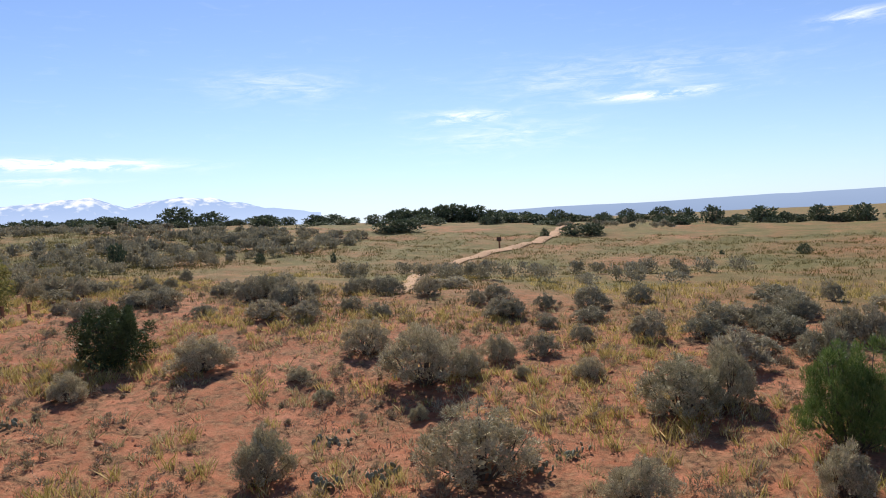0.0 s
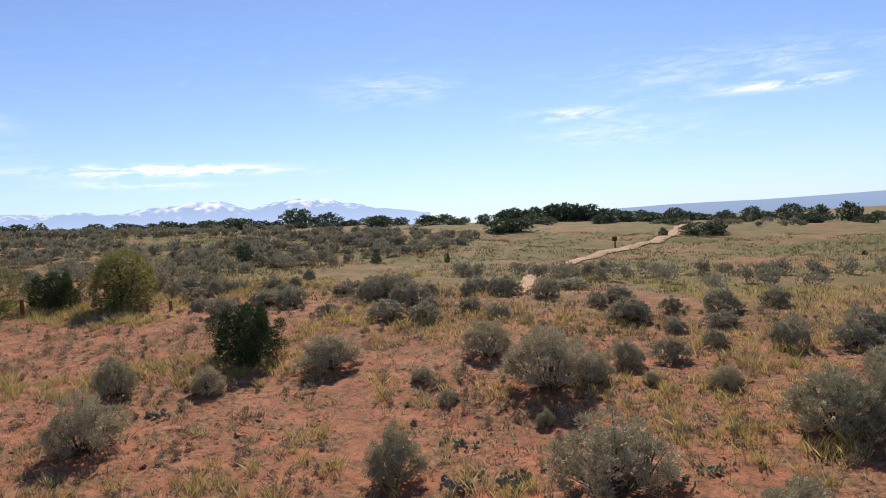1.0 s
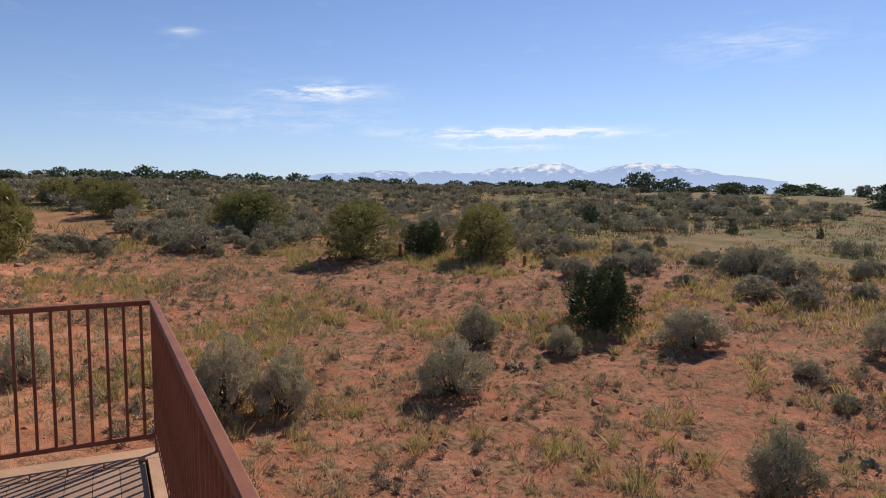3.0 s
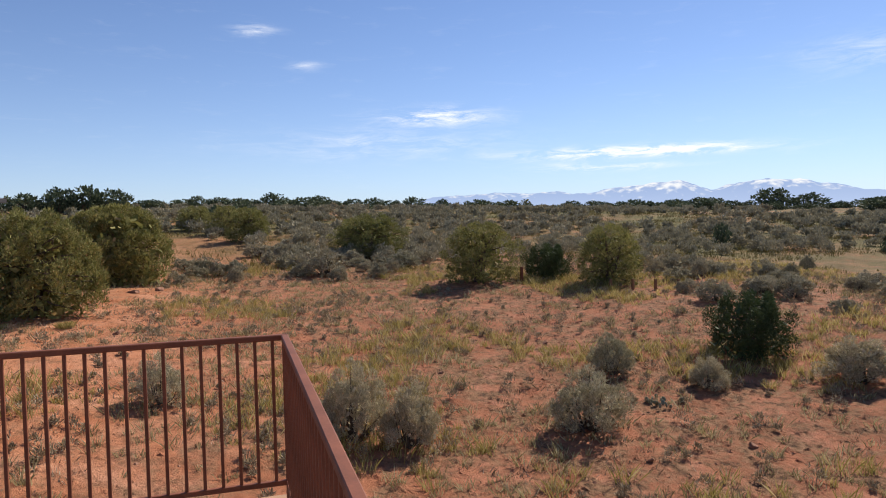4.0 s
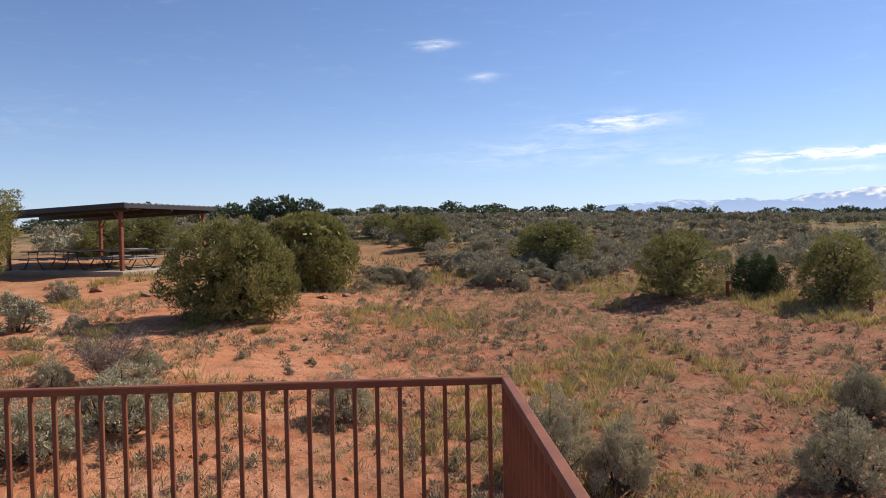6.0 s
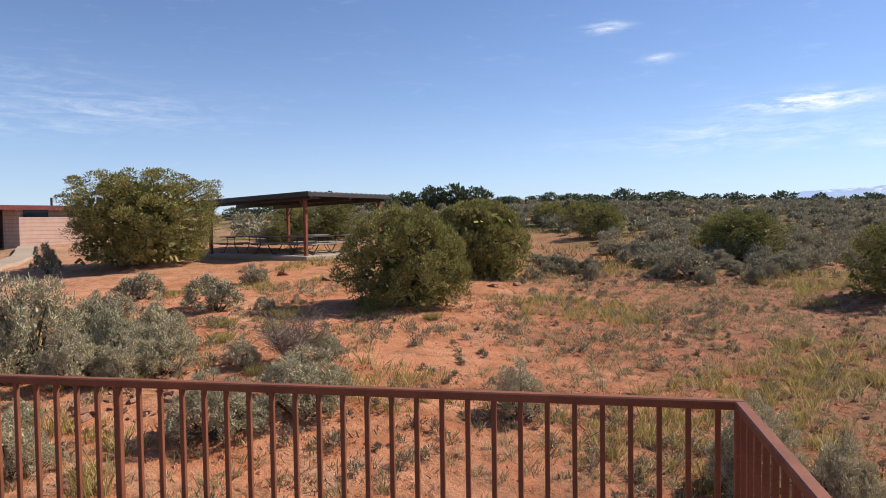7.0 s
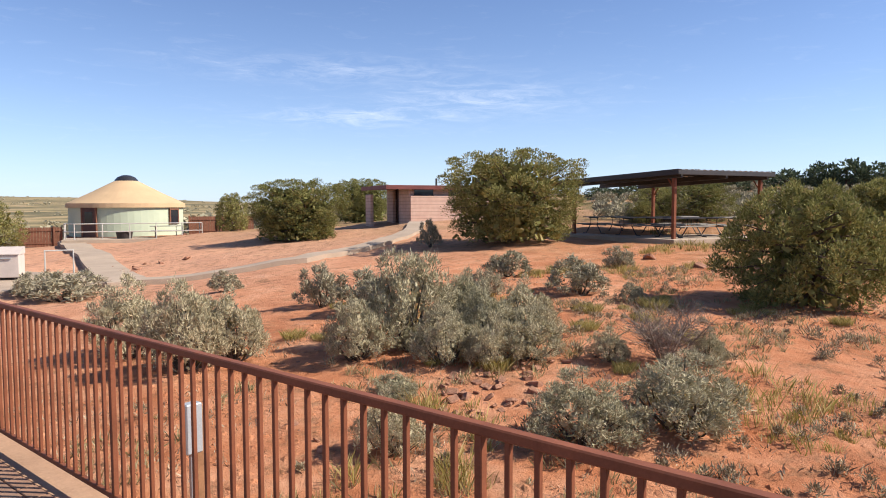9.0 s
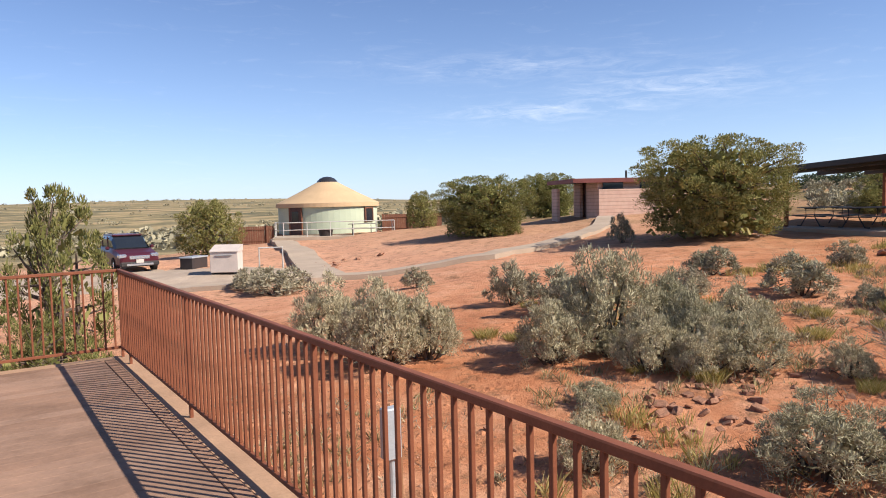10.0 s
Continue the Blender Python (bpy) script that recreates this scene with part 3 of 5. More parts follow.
# where the plants stand: x, y, width, height
SAGE_NORTH = [
    (-0.18, 6.31, 0.94, 0.83), (2.47, 7.29, 1.59, 1.04), (4.46, 7.08, 0.94, 0.62), (4.48, 10.13, 1.48, 1.0), (5.06, 10.56, 0.99, 1.08),
    (4.96, 12.71, 1.39, 0.86), (-0.12, 10.61, 1.86, 1.19), (-2.17, 11.75, 1.14, 0.86), (0.45, 11.25, 0.79, 0.63), (0.63, 12.33, 0.85, 0.62),
    (1.3, 12.97, 0.83, 0.58), (2.6, 11.76, 0.64, 0.43), (3.11, 14.41, 0.92, 0.68), (1.8, 14.18, 0.62, 0.45), (-4.67, 9.58, 1.53, 0.9),
    (-5.46, 7.2, 0.9, 0.65), (6.42, 13.41, 1.07, 0.84), (5.28, 15.59, 0.59, 0.5), (4.36, 15.77, 1.26, 0.73), (2.02, 18.98, 0.97, 0.58),
]
SAGE_FLAT = [
    (0.97, 17.79, 1.23, 0.8), (-0.14, 17.34, 0.69, 0.46), (-1.95, 18.29, 1.0, 0.5), (-2.19, 17.42, 0.72, 0.48), (5.77, 18.01, 1.13, 0.75),
    (5.37, 21.0, 1.57, 0.52), (6.86, 15.29, 1.02, 0.7), (7.21, 14.92, 0.88, 0.88), (-4.84, 20.85, 1.75, 0.43), (-8.38, 14.86, 1.03, 0.77),
    (-6.56, 14.68, 1.28, 0.8), (-5.92, 14.63, 0.66, 0.41), (-8.37, 15.56, 1.05, 0.79), (-5.15, 15.4, 0.79, 0.4), (-3.94, 15.01, 0.83, 0.45),
    (-5.37, 17.84, 1.09, 0.7), (-6.81, 18.39, 1.12, 0.56), (-9.85, 13.08, 1.23, 0.72), (-8.04, 12.8, 0.79, 0.39), (-10.7, 12.83, 1.05, 0.52),
    (-10.21, 11.07, 1.17, 0.65), (-11.93, 11.46, 0.74, 0.44),
]
SAGE_FLAT += [
    (-16.1, 14.04, 1.3, 0.65), (-14.04, 14.05, 1.01, 0.53), (-18.45, 14.13, 1.4, 0.7), (6.45, 7.76, 0.73, 0.73), (-2.45, 9.84, 0.65, 0.35),
    (-1.39, 9.22, 0.45, 0.26), (1.42, 11.52, 0.38, 0.25), (0.56, 9.1, 0.38, 0.32),
]
SAGE_CORNER = [
    (-4.77, 1.11, 1.06, 1.1), (-4.43, 1.82, 0.96, 1.0), (-4.5, 4.45, 1.27, 0.95), (-6.6, 6.05, 0.96, 0.83), (-19.98, 2.72, 1.96, 1.07),
    (-20.89, 5.65, 1.85, 0.78), (-20.17, 4.19, 0.84, 0.46), (-22.82, 4.08, 1.38, 0.69), (-25.71, 1.62, 1.51, 0.76), (-26.95, 0.73, 1.57, 0.68),
]
SAGE_WEST = [
    (-3.6, -12.45, 1.4, 1.3), (-3.51, -10.53, 1.35, 1.4), (-4.22, -10.39, 1.1, 1.15), (-5.13, -8.69, 1.06, 0.95), (-6.16, -8.65, 1.5, 1.6),
    (-7.3, -8.4, 1.2, 1.2), (-5.7, -7.5, 0.95, 0.8), (-7.5, -7.3, 1.1, 1.0), (-6.0, -6.9, 0.9, 0.75), (-4.4, -11.6, 1.1, 1.0),
    (-7.69, -11.15, 1.33, 0.88), (-7.97, -12.85, 1.04, 0.98), (-6.34, -8.16, 0.9, 0.73), (-6.63, -7.47, 1.09, 1.05), (-6.51, -6.69, 1.11, 0.83),
    (-5.89, -8.28, 0.54, 0.43), (-11.7, -8.73, 1.43, 0.87), (-12.9, -11.52, 1.37, 0.72), (-10.24, -10.09, 0.9, 0.6), (-15.83, -9.8, 0.98, 0.66),
    (-11.4, -7.35, 0.58, 0.42), (-7.01, -5.63, 0.63, 0.47), (-7.6, -4.5, 0.57, 0.49), (-4.38, -4.61, 1.09, 0.75), (-5.3, -3.94, 1.36, 0.81),
    (-3.13, -6.03, 0.71, 0.66), (-8.56, -17.47, 0.97, 0.62),
]
SAGE_WEST += [
    (-6.22, -21.81, 2.33, 0.86), (-18.05, -18.61, 0.9, 1.11), (-4.32, -7.11, 0.64, 0.34), (-5.99, -23.44, 1.53, 0.76), (-6.35, -1.37, 0.83, 0.72),
]
JUNIPERS_NEAR = [
    (-6.56, 8.99, 1.75, 1.3), (-16.24, 7.03, 2.49, 1.99), (-14.25, 10.5, 2.35, 1.9), (-16.17, 9.37, 1.81, 1.24), (-24.64, 5.32, 2.91, 1.93),
    (-33.26, 0.46, 2.5, 1.88), (-13.27, -4.6, 3.0, 2.45), (-19.05, -3.75, 3.5, 2.61), (-19.9, -16.3, 4.95, 3.5), (-37.55, -0.69, 2.28, 1.79),
    (-41.71, -2.57, 2.52, 1.62), (-25.76, 5.0, 2.81, 1.75), (-19.88, -29.06, 4.58, 3.09), (-24.02, -41.18, 2.51, 2.55), (-40.33, -46.28, 5.01, 4.01),
    (-33.09, -105.48, 10.74, 7.61), (-33.08, -13.87, 3.31, 2.11), (-33.38, -16.36, 2.8, 2.02), (-10.57, -43.88, 4.11, 3.39), (-16.53, -79.51, 6.51, 4.03),
    (-31.58, -16.15, 1.76, 1.17),
]
RIDGE = [
    (-89.7, 5.5, 4.6, 1.1), (-89.5, 7.5, 3.1, 0.8), (-89.1, 11.8, 5.4, 1.4), (-88.5, 15.6, 3.9, 0.9), (-87.8, 19.4, 3.3, 1.7),
    (-86.9, 23.1, 3.7, 2.0), (-85.9, 26.8, 2.5, 1.7), (-84.1, 32.3, 4.3, 1.4), (-79.6, 42.6, 2.6, 1.2), (-77.8, 45.9, 4.6, 1.5),
    (-75.5, 49.9, 4.6, 1.7), (-73.4, 53.2, 3.1, 1.2), (-70.7, 56.9, 3.9, 1.7), (-68.5, 59.7, 3.1, 1.4), (-69.3, 66.5, 4.9, 2.9),
    (-66.6, 69.4, 4.9, 2.4), (-61.8, 73.9, 3.4, 1.5), (-54.1, 80.3, 4.9, 1.5), (-45.4, 85.9, 4.9, 2.3), (-42.9, 87.4, 3.3, 2.3),
    (-39.6, 89.1, 5.7, 2.8), (-36.3, 90.7, 4.9, 2.4),
]
RIDGE += [
    (-27.1, 52.6, 3.0, 1.4), (-25.7, 53.5, 3.0, 1.2), (-55.3, 78.5, 3.3, 1.5), (-46.1, 84.9, 4.1, 2.0), (-43.3, 86.5, 3.3, 1.8),
    (-40.5, 88.1, 3.3, 2.6), (-37.6, 89.6, 4.1, 2.8), (-33.2, 91.6, 4.1, 2.0), (-29.4, 93.1, 4.1, 1.6), (-25.3, 94.6, 2.9, 2.1),
    (-19.0, 96.4, 2.4, 1.5), (-15.9, 97.2, 3.3, 1.8), (-11.5, 98.0, 3.4, 2.3), (-6.5, 86.7, 2.4, 1.9), (-3.6, 87.1, 2.6, 2.3),
    (-1.3, 87.3, 1.7, 1.0), (1.7, 87.5, 3.7, 2.0), (4.1, 87.6, 2.2, 1.3), (7.5, 87.6, 2.9, 2.0), (9.7, 87.5, 2.2, 1.1),
    (11.5, 87.4, 3.6, 2.2), (-10.8, 55.1, 2.4, 1.0),
]
RIDGE += [
    (-9.3, 55.5, 1.9, 1.0), (-11.7, 50.6, 0.7, 0.8), (6.0, 39.6, 0.7, 0.7), (-17.8, 31.7, 0.4, 0.6), (-20.9, 29.1, 0.6, 0.6),
    (2.1, 39.4, 0.3, 0.3), (-25.8, 23.7, 1.0, 1.3), (-86.5, 10.3, 4.4, 1.9), (-85.9, 14.5, 2.9, 1.6), (-85.4, 17.2, 2.9, 1.9),
    (-87.0, 4.6, 3.7, 2.1), (-87.1, 1.7, 4.4, 1.5), (-87.0, -6.3, 3.7, 1.3), (-87.1, -2.6, 2.9, 1.2), (-86.6, -10.7, 2.9, 1.2),
    (-86.1, -14.3, 2.9, 1.0), (-85.3, -18.6, 3.7, 1.2), (-45.1, -1.2, 2.3, 1.6), (-45.1, 0.3, 2.0, 1.6), (-45.1, -2.6, 2.3, 1.3),
    (-67.7, -11.0, 3.4, 2.3), (-67.3, -13.5, 4.0, 2.6),
]
RIDGE += [
    (-66.9, -15.6, 3.4, 2.4), (-66.3, -18.3, 3.4, 1.9), (-65.1, -22.3, 4.6, 1.7), (-64.2, -25.1, 4.0, 2.3), (-61.6, -31.3, 3.4, 1.5),
    (-60.4, -33.8, 3.4, 1.3), (-17.9, -160.6, 7.8, 1.6), (-34.8, -157.6, 6.5, 1.3), (-48.3, -153.8, 5.2, 1.3),
]


# ---- deck and railings ----
PITCH = 0.1016


def railing(name, x, y, rz, length, posts, first, label, start=-0.021):
    """Steel railing: cap, bottom rail, square pickets and posts, along its own +x."""
    e = thing(name, x, y, 0, label, "railing", "deck railings", rz=rz)
    part("top_rail", boxes((start, -0.021, 0.966, length + 0.021, 0.021, 1.0), bevel=0.005), RUST, e)
    part("bottom_rail", boxes((0, -0.014, 0.085, length, 0.014, 0.115), bevel=0.003), RUST, e)
    picket = bmesh.new()
    box(picket, -0.0095, -0.0095, 0.115, 0.0095, 0.0095, 0.967, 0.002)
    pm = bpy.data.meshes.new("picket")
    picket.to_mesh(pm)
    picket.free()
    pm.materials.append(RUST)
    post = bmesh.new()
    box(post, -0.0145, -0.0145, -0.02, 0.0145, 0.0145, 0.967, 0.003)
    qm = bpy.data.meshes.new("post")
    post.to_mesh(qm)
    post.free()
    qm.materials.append(RUST)
    n = int((length - first) / PITCH)
    for k in range(n + 1):
        px = first + k * PITCH
        if px > length - 0.04:
            break
        is_post = (k + 1) in posts
        piece("post" if is_post else "picket", qm if is_post else pm, e, pose(px, 0, 0))
    for px in ((0.0, length) if start < 0 else (length,)):
        piece("post", qm, e, pose(px, 0, 0))
    return e


railing("deck_railing", 0, -0.03, -90, 10.29, (25, 49, 73, 97), 0.0716, "rust-brown steel railing with square pickets along the deck edge")
railing("deck_railing", 0.0, -0.03, 0, 9.0, (25, 49, 73), 0.0716, "rust-brown steel railing with square pickets on the deck's open side", 0.022)
railing("deck_railing", 0.0, -10.32, 0, 6.0, (25, 49), 0.0716, "rust-brown steel railing with square pickets at the deck's end", 0.022)


# ---- deck ----
deck = tagged(new("deck"), "grey-brown board deck with a tan concrete kerb", "deck", kind="structure")
part("concrete_kerb", boxes((-0.1, -10.4, -0.9, 0.11, 0.1, -0.012), (0.11, -0.1, -0.9, 9.0, 0.1, -0.012), (0.11, -10.4, -0.9, 6.0, -10.2, -0.012)), KERB, deck, "tan concrete kerb under the railing")
part("deck_frame", boxes((0.115, -10.19, -0.3, 9.0, -0.11, -0.03)), DECKING, deck)
board = bmesh.new()
box(board, 0.11, -0.0715, -0.026, 4.4, 0.0715, 0.0, 0.001)
bme = bpy.data.meshes.new("deck_board")
board.to_mesh(bme)
board.free()
bme.materials.append(DECKING)
for k in range(69):
    y = -0.19 - k * 0.1455
    if y > -10.13:
        piece("deck_board", bme, deck, pose(0.12, y, 0))
        piece("deck_board", bme, deck, pose(4.414, y, 0))

# brick edging between the boards and the kerb
brick = bmesh.new()
box(brick, -0.05, -0.095, -0.06, 0.05, 0.095, 0.0, 0.004)
kme = bpy.data.meshes.new("edging_brick")
brick.to_mesh(kme)
brick.free()
kme.materials.append(BRICK)
for k in range(50):
    piece("edging_brick", kme, deck, pose(0.172, -0.25 - k * 0.2, 0.004))

# utility post behind the railing
up = thing("utility_post", -1.19, -6.3, ground_z(-1.19, -6.3), "grey metal box on a conduit beside a wooden stake", "utility post")
part("meter_box", boxes((-0.07, -0.05, 0.62, 0.07, 0.05, 1.02), bevel=0.01), GREYMETAL, up, "grey painted metal box")
bm = bmesh.new()
tube(bm, [(0.0, 0.0, -0.2), (0.0, 0.0, 0.63)], [0.026, 0.026], 10)
part("conduit", bm, GREYMETAL, up)
part("stake", boxes((-0.15, -0.14, -0.2, -0.09, -0.08, 0.92), bevel=0.004), WOOD, up, "orange-brown wooden stake")


# ---- picnic shelter ----
def on_axes(x, y, z, deg):
    return pose(x, y, z, 0, 0, deg)


def shelter():
    e = thing("picnic_shelter", -22.97, -11.19, 0.42, "open steel picnic shelter with a brown corrugated roof", "shelter", rz=158)
    a, b, h = 4.6, 5.7, 2.2
    part("slab", boxes((-0.5, -0.5, -0.5, a + 0.6, b + 0.6, 0.0), bevel=0.02), CONCRETE, e, "pale concrete slab")
    for px, py, dh in ((0, 0, 0), (a, 0, 0), (0, b, -0.16), (a, b, -0.16)):
        post = boxes((px - 0.065, py - 0.065, -0.0, px + 0.065, py + 0.065, h + dh), bevel=0.01)
        part("post", post, RUST, e)
        arm = bmesh.new()
        s = 1 if py == 0 else -1
        tube(arm, [(px, py, h + dh - 0.4), (px, py + 0.3 * s, h + dh - 0.02)], [0.03, 0.03], 6)
        part("brace", arm, RUST, e)
    tilt = math.degrees(math.atan2(-0.16, b))
    roof = new("roof")
    roof.parent = e
    roof.matrix_local = pose(0, 0, h, tilt, 0, 0)
    for px in (0, a / 2, a):
        part("beam", boxes((px - 0.06, -0.35, 0.0, px + 0.06, b + 1.0, 0.18), bevel=0.008), DARKSTEEL, roof)
    for k in range(6):
        y = -0.2 + k * (b + 0.9) / 5
        part("purlin", boxes((-0.29, y - 0.03, 0.181, a + 0.18, y + 0.03, 0.26), bevel=0.004), DARKSTEEL, roof)
    bm = bmesh.new()
    rib, x0, x1 = [], -0.3, a + 0.2
    n = 66
    for k in range(n + 1):
        x = x0 + (x1 - x0) * k / n
        z = 0.265 + (0.03 if k % 4 in (1, 2) else 0.0)
        rib.append((bm.verts.new((x, -0.45, z)), bm.verts.new((x, b + 1.1, z))))
    for (p, q), (r, s) in zip(rib, rib[1:]):
        bm.faces.new((p, r, s, q))
    ex = bmesh.ops.extrude_face_region(bm, geom=bm.faces[:])
    bmesh.ops.translate(bm, vec=(0, 0, 0.006), verts=[v for v in ex["geom"] if isinstance(v, bmesh.types.BMVert)])
    bmesh.ops.recalc_face_normals(bm, faces=bm.faces[:])
    part("roof_sheet", bm, ROOFSTEEL, roof, "corrugated steel roof sheet")
    part("fascia", boxes((-0.33, -0.5, 0.1, -0.305, b + 1.12, 0.3), bevel=0.004), DARKSTEEL, roof)
    part("fascia", boxes((x1 + 0.005, -0.5, 0.1, x1 + 0.03, b + 1.12, 0.3), bevel=0.004), DARKSTEEL, roof)
    part("fascia", boxes((-0.3, -0.5, 0.1, x1, -0.475, 0.262), bevel=0.004), DARKSTEEL, roof)
    return e


shelter()


def picnic_table(x, y, z, rz):
    e = thing("picnic_table", x, y, z, "grey plank picnic table on bent steel legs", "picnic table", "tables in the shelter", rz=rz)
    for k in range(5):
        yy = -0.31 + k * 0.155
        part("table_plank", boxes((-0.92, yy - 0.07, 0.71, 0.92, yy + 0.07, 0.75), bevel=0.006), GREYPLANK, e)
    for side in (-1, 1):
        for k in range(2):
            yy = side * (0.66 + k * 0.13)
            part("bench_plank", boxes((-0.92, yy - 0.06, 0.41, 0.92, yy + 0.06, 0.45), bevel=0.006), GREYPLANK, e)
    for lx in (-0.62, 0.62):
        bm = bmesh.new()
        tube(bm, [(lx, -0.7, 0.025), (lx, -0.5, 0.025), (lx, -0.22, 0.4), (lx, -0.25, 0.7)], [0.022] * 4, 7)
        tube(bm, [(lx, 0.7, 0.025), (lx, 0.5, 0.025), (lx, 0.22, 0.4), (lx, 0.25, 0.7)], [0.022] * 4, 7)
        tube(bm, [(lx, -0.78, 0.395), (lx, 0.78, 0.395)], [0.022, 0.022], 7)
        tube(bm, [(lx, -0.3, 0.69), (lx, 0.3, 0.69)], [0.022, 0.022], 7)
        part("leg_frame", bm, DARKSTEEL, e)
    return e


shel = pose(-22.97, -11.19, 0.42, 0, 0, 158)
for lx, ly, r in ((1.3, 0.9, 0), (3.6, 0.9, 0), (1.2, 3.0, 0), (3.5, 3.2, 0), (1.2, 5.1, 0)):
    p = shel @ Vector((lx, ly, 0))
    picnic_table(p.x, p.y, p.z + 0.002, 158 + r)


# ---- restroom ----
def restroom():
    # corner nearest the deck; +x along the long lit wall, +y along the door side
    z0 = 0.5
    ex = Vector((-30.0 + 27.66, -27.42 + 28.57, 0)).normalized()
    rz = math.degrees(math.atan2(ex.y, ex.x))
    e = thing("restroom", -27.66, -28.57, z0, "pink split-block restroom building with a low brown roof", "building", rz=rz)
    lx, ly, h = 6.0, -4.2, 2.15

    def boxes_f(*specs, bevel=0.004):
        return boxes(*[(a, -y1, c, d, -y0, g) for a, y0, c, d, y1, g in specs], bevel=bevel)

    t = 0.2
    part("front_wall", boxes_f((0, -t, -0.3, lx, 0, 1.72), bevel=0.01), PINKBLOCK, e, "pale pink horizontal block wall")
    part("upper_wall", boxes_f((0.15, -t - 0.35, 1.6, lx, -t - 0.15, h), bevel=0.01), PINKBLOCK, e)
    part("side_wall", boxes_f((0, -2.0, -0.3, t, -t - 0.003, h), bevel=0.01), PINKBLOCK, e)
    part("back_wall", boxes_f((0, ly, -0.3, lx, ly + t, h), bevel=0.01), PINKBLOCK, e)
    part("far_wall", boxes_f((lx - t, ly + t + 0.003, -0.3, lx, -t - 0.4, h), bevel=0.01), PINKBLOCK, e)
    part("door", boxes_f((0.25, -3.1, 0.02, 0.31, -2.0, 2.08), bevel=0.01), DARKBROWN, e, "dark brown door in shade")
    part("door_side_wall", boxes_f((0.0, ly + t, -0.3, t, -3.1, h), bevel=0.01), PINKBLOCK, e)
    part("screen_wall", boxes_f((-1.5, -3.9, -0.5, -1.3, -2.9, 1.85), bevel=0.03), PINKBLOCK, e, "free-standing pink block privacy wall")
    for k in range(2):
        w = part("window", boxes_f((0.35 + k * 2.2, -t - 0.16, 1.76, 1.55 + k * 2.2, -t - 0.12, 2.1), bevel=0.005), DARKGLASS, e, "dark narrow window strip")
        part("window_frame", boxes_f((0.3 + k * 2.2, -t - 0.17, 1.72, 1.6 + k * 2.2, -t - 0.11, 1.76), (0.3 + k * 2.2, -t - 0.17, 2.1, 1.6 + k * 2.2, -t - 0.11, 2.14), bevel=0.003), DARKBROWN, w)
    part("roof", boxes_f((-1.5, ly - 0.4, h, lx + 0.5, 0.15, h + 0.1), bevel=0.01), DARKBROWN, e)
    part("fascia", boxes_f((-1.52, 0.15, h - 0.06, lx + 0.5, 0.2, h + 0.18), (-1.56, ly - 0.4, h - 0.06, -1.52, 0.2, h + 0.18), bevel=0.006), MAROON, e, "maroon painted fascia board")
    bm = bmesh.new()
    tube(bm, [(2.2, 1.4, h + 0.1), (2.2, 1.4, h + 0.65)], [0.06, 0.06], 10)
    part("vent_pipe", bm, DARKSTEEL, e)
    return e


restroom()


# ---- yurt ----
def yurt():
    x, y, z = -20.77, -48.78, -0.28
    to_cam = math.degrees(math.atan2(-1.75 - y, 1.41 - x))
    e = thing("yurt", x, y, z, "round canvas yurt with pale green walls and a tan cone roof", "yurt", rz=to_cam)
    R, H = 3.6, 2.15
    bm = lathe(bmesh.new(), [(R, 0.0), (R, H), (R - 0.05, H), (R - 0.05, 0.0)], 56)
    part("wall", bm, YURTGREEN, e, "pale green canvas wall")
    bm = lathe(bmesh.new(), [(R + 0.16, H - 0.28), (R + 0.14, H + 0.0), (R * 0.62, H + 0.74), (0.72, H + 1.55), (0.70, H + 1.49), (R + 0.1, H - 0.05), (R + 0.14, H - 0.28)], 56)
    part("roof", bm, YURTTAN, e, "tan canvas cone roof with a hanging valance")
    bm = lathe(bmesh.new(), [(0.76, H + 1.49), (0.74, H + 1.6), (0.55, H + 1.8), (0.3, H + 1.91), (0.02, H + 1.95)], 28)
    part("dome", bm, DARKDOME, e, "dark acrylic skylight dome")
    # door on the shaded side, window on the other
    for nm, ang, w, zb, zt, m, lab in (("door", -38, 0.95, 0.0, 1.85, DARKBROWN, "brown door with a glass pane"), ("window", 52, 0.8, 0.75, 1.7, DARKGLASS, "dark framed window")):
        a = radians(ang)
        c = Vector((math.cos(a), math.sin(a), 0)) * (R + 0.03)
        bm = boxes((-0.03, -w / 2, zb, 0.04, w / 2, zt), bevel=0.008)
        me = bpy.data.meshes.new(nm)
        bm.to_mesh(me)
        bm.free()
        me.materials.append(m)
        q = new(nm, me)
        q.parent = e
        q.matrix_local = pose(c.x, c.y, 0, 0, 0, ang)
        tagged(q, lab)
        part("frame", boxes((-0.04, -w / 2 - 0.1, zb, 0.06, -w / 2, zt + 0.1), (-0.04, w / 2, zb, 0.06, w / 2 + 0.1, zt + 0.1), (-0.04, -w / 2, zt, 0.06, w / 2, zt + 0.1), bevel=0.005), REDWOOD, q)
        if nm == "door":
            part("pane", boxes((0.041, -0.3, 0.9, 0.05, 0.3, 1.6), bevel=0.002), DARKGLASS, q)
    base = lathe(bmesh.new(), [(0.01, -0.9), (R + 0.25, -0.9), (R + 0.25, -0.005), (0.01, -0.005)], 40)
    part("platform", base, REDWOOD, e, "wooden platform under the yurt")
    return e


